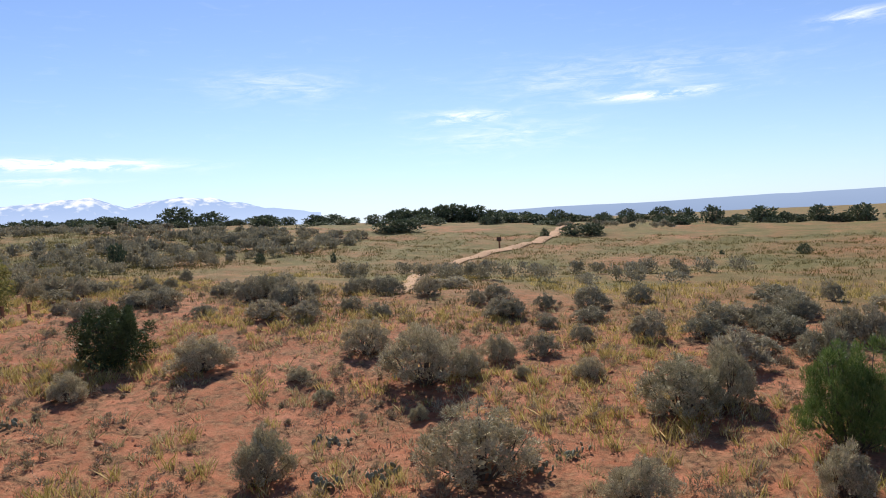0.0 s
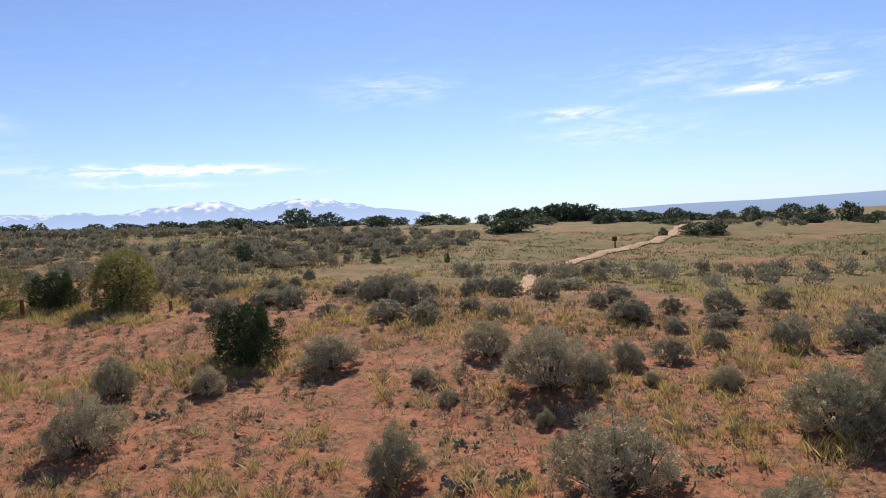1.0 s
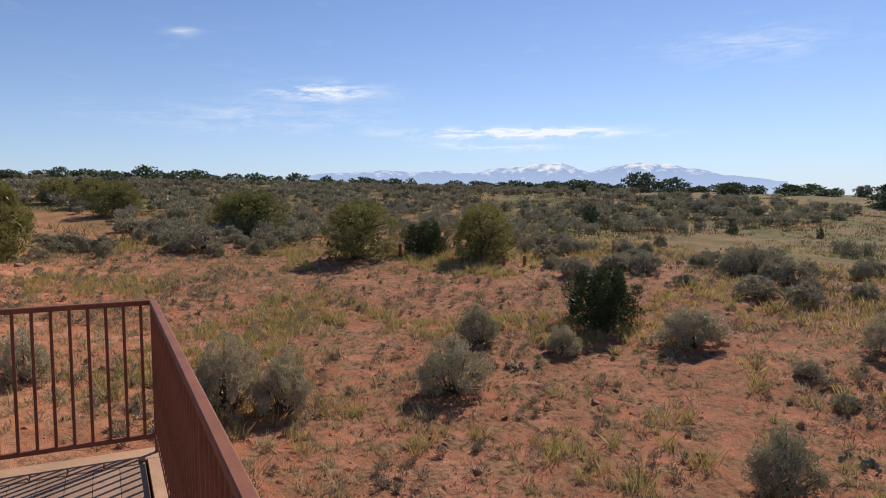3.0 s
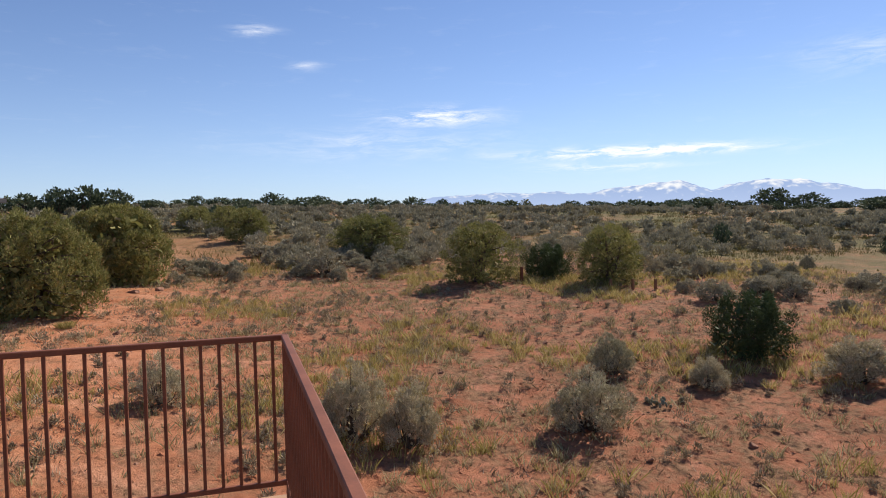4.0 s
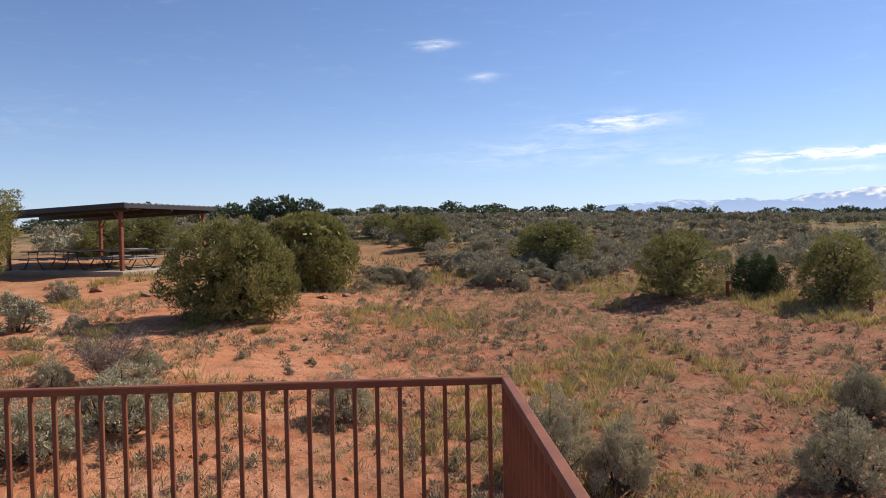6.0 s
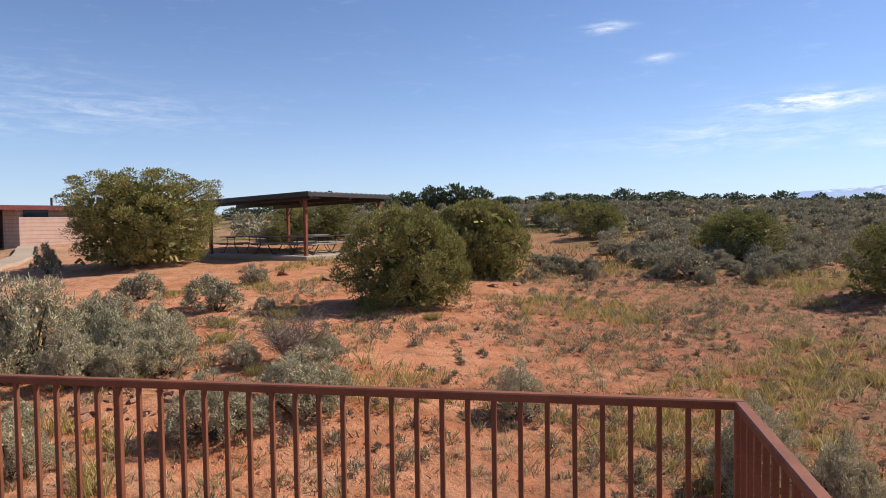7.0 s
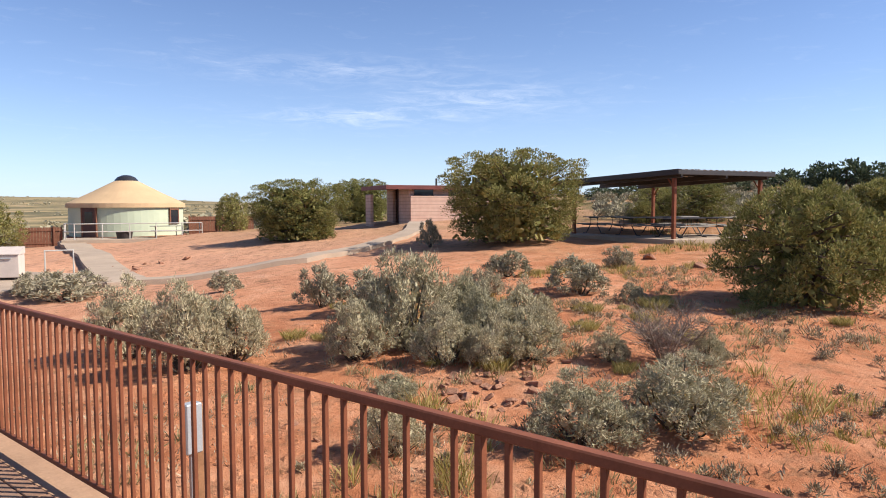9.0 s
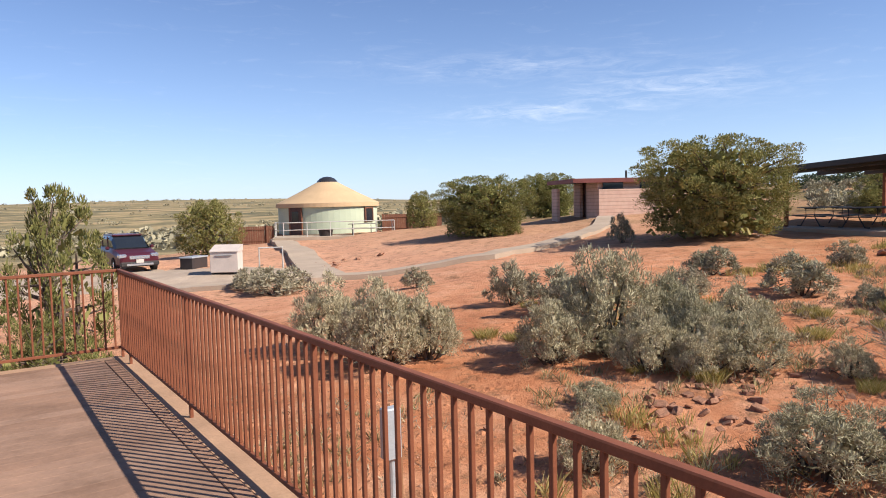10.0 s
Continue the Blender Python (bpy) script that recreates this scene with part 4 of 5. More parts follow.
yurt()
YM = pose(-20.77, -48.78, -0.28, 0, 0, math.degrees(math.atan2(-1.75 + 48.78, 1.41 + 20.77)))
porch = thing("porch", -20.77, -48.78, -0.28, "concrete porch with a pale pipe railing before the yurt", "porch", rz=math.degrees(math.atan2(47.03, 22.18)))
part("slab", boxes((3.0, -3.6, -0.9, 6.2, 4.4, -0.04), bevel=0.02), CONCRETE, porch)
for k, (py) in enumerate((-2.9, -1.4, 0.1, 1.6, 3.1, 4.3)):
    bm = bmesh.new()
    tube(bm, [(6.0, py, -0.05), (6.0, py, 0.9)], [0.028, 0.028], 8)
    part("railing_post", bm, PALEPIPE, porch)
for zz in (0.42, 0.9):
    bm = bmesh.new()
    tube(bm, [(6.0, -2.9, zz), (6.0, 4.3, zz), (4.4, 4.3, zz)], [0.028] * 3, 8)
    part("pipe_rail", bm, PALEPIPE, porch)
    bm = bmesh.new()
    tube(bm, [(6.0, -2.9, zz), (5.0, -3.5, zz), (4.0, -3.5, zz)], [0.028] * 3, 8)
    part("pipe_rail", bm, PALEPIPE, porch)
for px, py in ((5.0, -3.5), (4.0, -3.5), (4.4, 4.3)):
    bm = bmesh.new()
    tube(bm, [(px, py, -0.05), (px, py, 0.9)], [0.028, 0.028], 8)
    part("railing_post", bm, PALEPIPE, porch)
p = YM @ Vector((5.0, 2.2, -0.038))
picnic_table(p.x, p.y, p.z, 150)
p = YM @ Vector((5.2, -0.2, -0.038))
tub = thing("planter_tub", p.x, p.y, p.z, "dark round planter tub on the porch", "planter")
part("tub", lathe(bmesh.new(), [(0.01, 0.0), (0.42, 0.0), (0.5, 0.42), (0.45, 0.42), (0.4, 0.3), (0.01, 0.3)], 24), DARKSTEEL, tub)


def board_fence(x0, y0, x1, y1, h, label):
    d = Vector((x1 - x0, y1 - y0))
    e = thing("wood_fence", x0, y0, min(ground_z(x0, y0), ground_z(x1, y1)) - 0.05, label, "fence", "fences by the yurt", rz=math.degrees(math.atan2(d.y, d.x)))
    n = int(d.length / 0.16)
    for k in range(n):
        bm = boxes((k * 0.16, -0.012, 0.12, k * 0.16 + 0.15, 0.012, h), bevel=0.004)
        part("board", bm, REDWOOD, e)
    for k in range(0, n + 1, 12):
        part("post", boxes((k * 0.16 - 0.05, -0.12, -0.2, k * 0.16 + 0.05, -0.02, h + 0.05), bevel=0.006), REDWOOD, e)
    for zz in (0.3, h - 0.25):
        part("rail", boxes((0, -0.05, zz, d.length, -0.013, zz + 0.09), bevel=0.004), REDWOOD, e)


q0, q1 = YM @ Vector((1.2, 3.9, 0)), YM @ Vector((0.8, 8.4, 0))
board_fence(q0.x, q0.y, q1.x, q1.y, 1.35, "red-brown board fence beside the yurt")
q0, q1 = YM @ Vector((2.0, -3.7, 0)), YM @ Vector((2.2, -6.2, 0))
board_fence(q1.x, q1.y, q0.x, q0.y, 1.35, "red-brown board fence beside the yurt")


# ---- white bin ----
def waste_bin():
    x, y = -7.1, -29.3
    e = thing("refuse_bin", x, y, ground_z(x, y) + 0.0, "pale painted metal refuse bin with a sloping lid", "bin", rz=58)
    e.scale = (0.8, 0.8, 0.86)
    bm = boxes((-0.5, -0.68, 0.12, 0.5, 0.68, 1.05), bevel=0.02)
    part("body", bm, OFFWHITE, e)
    bm = bmesh.new()
    vs = [bm.verts.new(c) for c in ((-0.55, -0.7, 1.06), (0.55, -0.7, 1.06), (0.55, 0.7, 1.06), (-0.55, 0.7, 1.06), (-0.55, -0.7, 1.36), (0.55, -0.7, 1.1), (0.55, 0.7, 1.1), (-0.55, 0.7, 1.36))]
    for f in ((3, 2, 1, 0), (4, 5, 6, 7), (0, 1, 5, 4), (1, 2, 6, 5), (2, 3, 7, 6), (3, 0, 4, 7)):
        bm.faces.new([vs[i] for i in f])
    part("lid", bm, OFFWHITE, e, "sloping bin lid")
    part("pull_bar", boxes((0.5, -0.4, 0.9, 0.56, 0.4, 0.94), bevel=0.008), GREYMETAL, e)
    for sx in (-0.4, 0.4):
        for sy in (-0.55, 0.55):
            part("foot", boxes((sx - 0.06, sy - 0.06, -0.1, sx + 0.06, sy + 0.06, 0.119), bevel=0.006), DARKSTEEL, e)


waste_bin()
hx, hy = -8.9, -30.6
hr = thing("pipe_stand", hx, hy, ground_z(hx, hy), "pale bent pipe stand beside the bin", "pipe stand")
bm = bmesh.new()
tube(bm, [(0, 0, -0.1), (0, 0, 0.95), (-0.9, 0.4, 0.95), (-0.9, 0.4, -0.1)], [0.04] * 4, 8)
part("pipe", bm, PALEPIPE, hr)
gx, gy = -7.2, -34.5
gb = thing("utility_box", gx, gy, ground_z(gx, gy), "low dark grey utility box on the gravel", "utility box", rz=40)
gb.scale = (0.65, 0.65, 0.8)
part("box_body", boxes((-0.9, -0.5, -0.1, 0.9, 0.5, 0.62), bevel=0.03), DARKSTEEL, gb)
part("box_lid", boxes((-0.95, -0.55, 0.623, 0.95, 0.55, 0.7), bevel=0.02), GREYMETAL, gb)


# ---- car ----
def loft(sections):
    """A closed skin through sections of equal point count."""
    bm = bmesh.new()
    rings = [[bm.verts.new(p) for p in s] for s in sections]
    n = len(rings[0])
    for r0, r1 in zip(rings, rings[1:]):
        for k in range(n):
            bm.faces.new((r0[k], r0[(k + 1) % n], r1[(k + 1) % n], r1[k]))
    bm.faces.new(rings[0][::-1])
    bm.faces.new(rings[-1])
    bmesh.ops.recalc_face_normals(bm, faces=bm.faces[:])
    return bm


def car(x, y, rz):
    """Parked estate car; +x is its front."""
    e = thing("car", x, y, ground_z(x, y) + 0.03, "dark maroon estate car parked on pale gravel", "car", rz=rz)
    def ring(px, w, z0, z1):
        return [(px, -w, z0 + 0.08), (px, -w * 0.93, z0), (px, w * 0.93, z0), (px, w, z0 + 0.08), (px, w, z1 - 0.16), (px, w * 0.88, z1), (px, -w * 0.88, z1), (px, -w, z1 - 0.16)]
    body = loft([ring(-2.36, 0.78, 0.42, 0.98), ring(-2.25, 0.86, 0.3, 1.05), ring(-1.2, 0.9, 0.24, 1.06), ring(0.6, 0.9, 0.24, 1.04), ring(1.2, 0.89, 0.26, 0.99), ring(2.0, 0.86, 0.3, 0.88), ring(2.3, 0.8, 0.34, 0.78), ring(2.37, 0.72, 0.36, 0.7)])
    part("body", body, MAROONPAINT, e)
    cab = loft([ring(-2.2, 0.74, 1.0, 1.42), ring(-1.6, 0.72, 1.0, 1.58), ring(-0.2, 0.72, 1.0, 1.6), ring(0.35, 0.72, 1.0, 1.52), ring(1.05, 0.74, 0.97, 1.06)])
    cabin = part("cabin", cab, DARKGLASS, e, "dark tinted glass cabin")
    part("roof", boxes((-1.95, -0.64, 1.565, 0.2, 0.64, 1.63), bevel=0.025), MAROONPAINT, e)
    for s in (-1, 1):
        for px in (-1.62, -0.45):
            part("pillar", boxes((px - 0.05, s * 0.725 - 0.02, 1.0, px + 0.05, s * 0.725 + 0.02, 1.56), bevel=0.006), MAROONPAINT, cabin)
        bm = bmesh.new()
        tube(bm, [(-1.7, s * 0.58, 1.635), (-1.6, s * 0.58, 1.7), (-0.1, s * 0.58, 1.69), (0.0, s * 0.58, 1.63)], [0.02] * 4, 6)
        part("roof_rail", bm, DARKSTEEL, e)
        part("headlight", boxes((1.98, s * 0.66 - 0.19, 0.66, 2.36, s * 0.66 + 0.14, 0.84), bevel=0.04), CHROME, e, "clear headlight")
        part("mirror", boxes((0.62, s * 0.95 - 0.1, 1.0, 0.78, s * 0.95 + 0.06, 1.14), bevel=0.03), MAROONPAINT, e)
        for px in (-1.42, 1.38):
            w = part("wheel", lathe(bmesh.new(), [(0.2, -0.11), (0.33, -0.11), (0.345, -0.07), (0.345, 0.07), (0.33, 0.11), (0.2, 0.11)], 28), TYRE, e)
            w.matrix_local = pose(px, s * 0.8, 0.345, 90, 0, 0)
            rim = part("rim", lathe(bmesh.new(), [(0.01, -0.09), (0.06, -0.1), (0.2, -0.08), (0.2, 0.08), (0.06, 0.1), (0.01, 0.09)], 20), CHROME, w)
    part("grille", boxes((2.28, -0.42, 0.6, 2.385, 0.42, 0.76), bevel=0.02), CHROME, e, "bright grille")
    part("bumper", boxes((2.2, -0.8, 0.28, 2.42, 0.8, 0.5), bevel=0.05), DARKSTEEL, e)
    part("bumper_panel", boxes((2.421, -0.16, 0.44, 2.432, 0.16, 0.6), bevel=0.003), OFFWHITE, e)
    part("fog_bar", boxes((2.421, -0.55, 0.33, 2.428, 0.55, 0.42), bevel=0.003), CHROME, e)


car(-4.75, -36.6, 92)

# ---- trail sign and stakes ----
sx, sy = -12.3, 43.0
sg = thing("trail_sign", sx, sy, ground_z(sx, sy), "small dark trail sign on a short post", "sign")
part("post", boxes((-0.05, -0.05, -0.1, 0.05, 0.05, 0.75), bevel=0.008), WOOD, sg)
part("panel", boxes((-0.16, -0.075, 0.5, 0.16, -0.052, 0.78), bevel=0.006), DARKBROWN, sg)
for k in range(4):
    bx, by = -13.2 + 0.35 * k, 9.9 + 0.5 * k
    st = thing("stake", bx, by, ground_z(bx, by), "short weathered wooden stake in red soil", "stake", "stakes by the junipers")
    part("stake_shaft", boxes((-0.035, -0.035, -0.15, 0.035, 0.035, 0.32), bevel=0.006), WOOD, st)
bx, by = -15.6, 8.2
st = thing("marker_post", bx, by, ground_z(bx, by), "dark red marker post between the junipers", "post")
part("post_shaft", boxes((-0.04, -0.04, -0.15, 0.04, 0.04, 0.5), bevel=0.006), RUST, st)


# ---- prickly pear ----
def cactus(x, y, n, seed):
    rng = np.random.default_rng(seed)
    e = thing("prickly_pear", x, y, ground_z(x, y), "low grey-green prickly pear with flat pads", "cactus", "prickly pears")
    for k in range(n):
        bm = bmesh.new()
        bmesh.ops.create_uvsphere(bm, u_segments=10, v_segments=7, radius=0.5)
        ob = part("pad", bm, CACTUS, e)
        s = rng.uniform(0.05, 0.085)
        ob.matrix_local = pose(rng.normal(0, 0.15), rng.normal(0, 0.15), rng.uniform(0.02, 0.07), rng.uniform(-35, 35), rng.uniform(-35, 35), rng.uniform(0, 360)) @ Matrix.Diagonal((s, 0.028, s * 1.3, 1))


for k, (x, y) in enumerate(((1.29, 6.98), (3.33, 8.35), (-5.03, 5.92), (-0.09, 7.79), (3.0, 7.7), (0.7, 6.6))):
    cactus(x, y, 16, k)


# ---- distance ----
def mountains():
    """Snowy range on the skyline, a solid ridge seen far off."""
    eye = Vector((5.1, -0.3, 1.7))
    rows, cols = 14, 200
    us = (0.0, 0.045, 0.1, 0.18, 0.25, 0.32, 0.38, 0.46, 0.5, 0.556, 0.62, 0.67, 0.725, 0.78, 0.83, 0.88, 0.967, 1.0)
    tops = (100, 134, 142, 158, 150, 155, 140, 178, 182, 204, 144, 176, 194, 174, 150, 112, 84, 72)
    def crest(u):
        return float(np.interp(u, us, tops)) - 30
    verts, faces = [], []
    for j in range(rows):
        s = j / (rows - 1)
        for i in range(cols):
            u = i / (cols - 1)
            yaw = radians(75.8 - 38.3 * u)
            d = 3900 + 420 * s
            fall = math.sin(math.pi * min(1.0, 0.06 + s * 0.72)) if s < 0.62 else 1 - (s - 0.62) * 1.6
            z = crest(u) * fall
            nz = noise.fractal((u * 26, s * 5, 0.5), 0.9, 2.1, 5) * 11 * min(1.0, crest(u) / 70) * fall
            verts.append((eye.x - d * math.sin(yaw), eye.y + d * math.cos(yaw), 30 + z + nz))
    base = len(verts)
    for i in range(cols):
        yaw = radians(75.8 - 38.3 * i / (cols - 1))
        verts.append((eye.x - 3850 * math.sin(yaw), eye.y + 3850 * math.cos(yaw), -60))
    for j in range(rows - 1):
        for i in range(cols - 1):
            a = j * cols + i
            faces.append((a, a + 1, a + cols + 1, a + cols))
    for i in range(cols - 1):
        faces.append((base + i, base + i + 1, i + 1, i))
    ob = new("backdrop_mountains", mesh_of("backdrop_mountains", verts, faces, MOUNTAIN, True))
    tagged(ob, "haze-blue snow-streaked mountain range on the horizon", "mountains", kind="structure")


mountains()


def mesa(name, yaw0, yaw1, dist, top0, top1, material, label):
    verts, faces = [], []
    n = 90
    for i in range(n):
        u = i / (n - 1)
        yaw = radians(yaw0 + (yaw1 - yaw0) * u)
        z = top0 + (top1 - top0) * u + 5 * noise.noise((u * 9, dist * 0.01, 2)) + 2 * noise.noise((u * 40, 1, 2))
        z = -40 + (z + 40) * min(1.0, u * 7, (1 - u) * 7 + 0.2)
        for d, zz in ((dist - 160, -60), (dist - 60, z * 0.5 - 12), (dist, z), (dist + 400, z), (dist + 420, -60)):
            verts.append((6 - d * math.sin(yaw), d * math.cos(yaw), zz))
    for i in range(n - 1):
        for k in range(4):
            a = i * 5 + k
            faces.append((a, a + 5, a + 6, a + 1))
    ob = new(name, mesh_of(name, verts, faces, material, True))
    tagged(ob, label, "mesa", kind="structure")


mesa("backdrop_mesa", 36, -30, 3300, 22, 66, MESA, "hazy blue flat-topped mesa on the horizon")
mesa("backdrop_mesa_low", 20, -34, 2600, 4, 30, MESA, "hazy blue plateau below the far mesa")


def sage_label(w, h):
    size = "low" if h < 0.5 else "large" if w > 1.25 else "rounded"
    return size + " grey-green sagebrush on red soil"


rnd = random.Random(5)
for spots in (SAGE_NORTH, SAGE_FLAT, SAGE_CORNER, SAGE_WEST):
    for x, y, w, h in spots:
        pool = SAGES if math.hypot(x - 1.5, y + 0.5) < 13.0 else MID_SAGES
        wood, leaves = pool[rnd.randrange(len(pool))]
        k = 1.06 if spots is SAGE_WEST else 1.0
        plant("sagebrush", wood, leaves, x, y, w * 1.02 * k, h * k * 1.04, sage_label(w, h), "shrub", rnd.uniform(0, 360), "sagebrush round the deck", names=("stem", "foliage"))
band = random.Random(17)
for cx, cy, rx, ry, n in ((-9.5, 15.5, 5.5, 2.6, 24), (6.6, 17.0, 2.2, 3.2, 11), (-15.5, 13.0, 4.0, 2.6, 12), (1.5, 16.5, 4.0, 2.0, 6), (-21.5, 3.5, 3.0, 2.2, 9), (-20.5, -1.2, 2.6, 1.5, 8)):
    for _ in range(n):
        x, y = cx + band.uniform(-1, 1) * rx, cy + band.uniform(-1, 1) * ry
        w, h = band.uniform(0.6, 1.3), band.uniform(0.4, 0.72)
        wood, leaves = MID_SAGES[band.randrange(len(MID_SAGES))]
        plant("sagebrush", wood, leaves, x, y, w, h, sage_label(w, h), "shrub", band.uniform(0, 360), "sagebrush round the deck", names=("stem", "foliage"))
for _ in range(170):
    yaw, d = radians(band.uniform(-9, 112)), band.uniform(76, 116)
    w, h = band.uniform(1.8, 4.6), band.uniform(0.8, 1.75)
    wood, leaves = FAR_JUNIPERS[band.randrange(3)]
    plant("juniper", wood, leaves, 4 - d * math.sin(yaw), d * math.cos(yaw), w, h, "dark rounded juniper far off on the rise", "tree", band.uniform(0, 360), "junipers on the rise", 0.3)
for k, (x, y, w, h) in enumerate(JUNIPERS_NEAR):
    if y < -70:
        continue
    wood, leaves = UPRIGHT if k in (0, 3) else NEAREST[k - 6] if k in (6, 7) else BROAD if w > 4.2 else JUNIPERS[k % 4]
    kind = "wide spreading juniper tree" if w > 4 else "dense bushy juniper"
    plant("juniper", wood, leaves, x, y, w * 1.08, h * 1.06, kind + " with olive-green needles on red soil", "tree", rnd.uniform(0, 360), "junipers near the deck", 0.08)
for k, (x, y, w, h) in enumerate(RIDGE):
    wood, leaves = FAR_JUNIPERS[k % 3]
    plant("juniper", wood, leaves, x, y, w * 1.1, h * 1.0 + 0.25, "dark rounded juniper far off on the rise", "tree", rnd.uniform(0, 360), "junipers on the rise", 0.3)
plant("bare_tree", *THIN, -91.2, 41.5, 2.9, 2.4, "lone thin-leaved tree standing above the rise", "tree", 0, "", 0.2)
for x, y, w, h in ((0.2, -14.6, 2.2, 3.5), (1.5, -13.8, 1.8, 2.2), (0.6, -12.6, 1.5, 1.4)):
    wood, leaves = THIN
    plant("juniper", wood, leaves, x, y, w, h, "ragged upright juniper behind the deck's end railing", "tree", 40, "junipers near the deck", 0.1)


# the leafless bush and the green shrub
def bare_bush(x, y, w, h):
    rng = np.random.default_rng(7)
    e = thing("dead_bush", x, y, ground_z(x, y) - 0.03, "leafless dark twiggy bush on red soil", "shrub")
    for k in range(14):
        bm = bmesh.new()
        az = k * 0.47 + rng.uniform(-0.2, 0.2)
        out, top = rng.uniform(0.2, 0.6) * w, rng.uniform(0.45, 0.85) * h
        end = np.array([out * math.cos(az), out * math.sin(az), top])
        mid = end * 0.5 + rng.normal(0, 0.04, 3)
        tube(bm, [(0, 0, -0.03), mid, end], [0.013, 0.008, 0.003], 5)
        for _ in range(36):
            s = mid + (end - mid) * rng.uniform(-0.3, 0.9)
            t2 = s + np.array([rng.normal(0, 0.17), rng.normal(0, 0.17), rng.uniform(0.0, 0.22)])
            tube(bm, [s, (s + t2) / 2 + rng.normal(0, 0.02, 3), t2], [0.004, 0.003, 0.0012], 4)
            t3 = t2 + np.array([rng.normal(0, 0.08), rng.normal(0, 0.08), rng.uniform(0.0, 0.14)])
            tube(bm, [(s + t2) / 2, t3], [0.003, 0.0012], 3)
        part("branch", bm, DEADTWIG, e)


bare_bush(-7.3, -5.0, 1.15, 0.95)
plant("green_shrub", *GREEN, 6.6, 9.2, 1.25, 1.5, "bright green leafy shrub on red soil", "shrub", 0, names=("stem", "foliage"))


# ---- ground cover, too many to count ----
def grass_stuff(name, label, count, spots, blades, height, spread, lean, material, seed, width=0.006):
    rng = np.random.default_rng(seed)
    at = [spots(rng) for _ in range(count)]
    base = np.repeat(np.array([(x, y, ground_z(x, y) - 0.02) for x, y in at]), blades, 0)
    n = len(base)
    k = np.repeat(rng.uniform(0.5, 1.5, count), blades)
    a = rng.uniform(0, 6.283, n)
    ring = np.stack([np.cos(a), np.sin(a), np.zeros(n)], 1)
    base += ring * (spread * k * np.sqrt(rng.uniform(0, 1, n)))[:, None]
    hh = height * k * rng.uniform(0.5, 1.2, n)
    tip = rng.normal(0, 1, (n, 3)) * (lean * hh)[:, None] + ring * (0.4 * lean * hh)[:, None]
    tip[:, 2] = 0
    up = np.zeros((n, 3))
    up[:, 2] = hh + 0.02
    side = np.stack([-np.sin(a), np.cos(a), np.zeros(n)], 1) * width
    verts = np.stack([base - side, base + side, base + tip * 0.5 + side * 0.6 + up * 0.6, base + tip + up], 1).reshape(-1, 3)
    faces = [q for i in range(0, 4 * n, 4) for q in ((i, i + 1, i + 2), (i, i + 2, i + 3))]
    ob = new(name, mesh_of(name, verts, faces, material))
    return tagged(ob, label, "grass", kind="stuff")


def clear(x, y):
    """Off the deck, the paths and the bare ground."""
    if -0.3 < x < 10 and -10.8 < y < 0.3:
        return False
    if -6.2 < x < -0.3 and abs((y - 6.1) + 0.98 * (x + 0.5)) < 0.5:   # worn foot track
        return False
    if y < -11 and noise.noise((x * 0.2, y * 0.2, 9)) < 0.15 and x > -24:
        return False
    if x < -12 and -16 < y < -6 and noise.noise((x * 0.3, y * 0.3, 3)) < 0.1:
        return False
    return True


def spots_round(cx, cy, rx, ry, thresh=0.0, freq=0.25, z=0.0):
    def pick(rng):
        while True:
            x, y = cx + rx * rng.uniform(-1, 1), cy + ry * rng.uniform(-1, 1)
            if clear(x, y) and noise.noise((x * freq, y * freq, z)) > thresh:
                return x, y
    return pick


grass_stuff("dry_grass", "yellow-green bunch grass tufts on red soil", 1100, spots_round(-3, 6, 16, 12, 0.12), 30, 0.16, 0.1, 0.35, DRYGRASS, 1, 0.005)
grass_stuff("dry_grass", "yellow-green bunch grass tufts on red soil", 1050, spots_round(-14, -1, 10, 11, 0.08), 30, 0.15, 0.13, 0.35, DRYGRASS, 2, 0.006)
grass_stuff("dry_grass", "pale dry grass on the open flat", 8500, spots_round(-8, 34, 34, 20, -0.25), 9, 0.12, 0.24, 0.4, FLATGRASS, 3, 0.012)
grass_stuff("dry_grass", "pale dry grass on the western rise", 4200, spots_round(-42, 12, 22, 26, -0.1), 8, 0.2, 0.25, 0.4, FLATGRASS, 4, 0.014)
grass_stuff("dry_grass", "olive grass between the shrubs", 1500, spots_round(-3, 17, 17, 8, 0.0), 20, 0.12, 0.16, 0.4, DRYGRASS, 12, 0.008)
grass_stuff("straw_tufts", "small pale straw tufts all over the red soil", 2900, spots_round(-4, 8, 17, 10, -0.1, 0.6, 3.0), 18, 0.1, 0.085, 0.5, STRAW, 21, 0.007)
grass_stuff("straw_tufts", "small pale straw tufts west of the deck", 1500, spots_round(-11, -2.5, 11, 6.5, -0.02, 0.5, 3.0), 18, 0.1, 0.09, 0.5, STRAW, 22, 0.007)
grass_stuff("low_scrub", "grey litter and dead stems on the soil", 5200, spots_round(-5, 3, 17, 14, -0.1, 0.4, 5.0), 10, 0.05, 0.15, 0.8, LITTER, 5, 0.009)

grass_stuff("rabbitbrush", "yellow-green rabbitbrush clumps between the sagebrush", 46, spots_round(-9.0, -8.0, 5.5, 4.5, -0.05, 0.5, 2.0), 520, 0.13, 0.16, 0.35, DRYGRASS, 11, 0.0012)


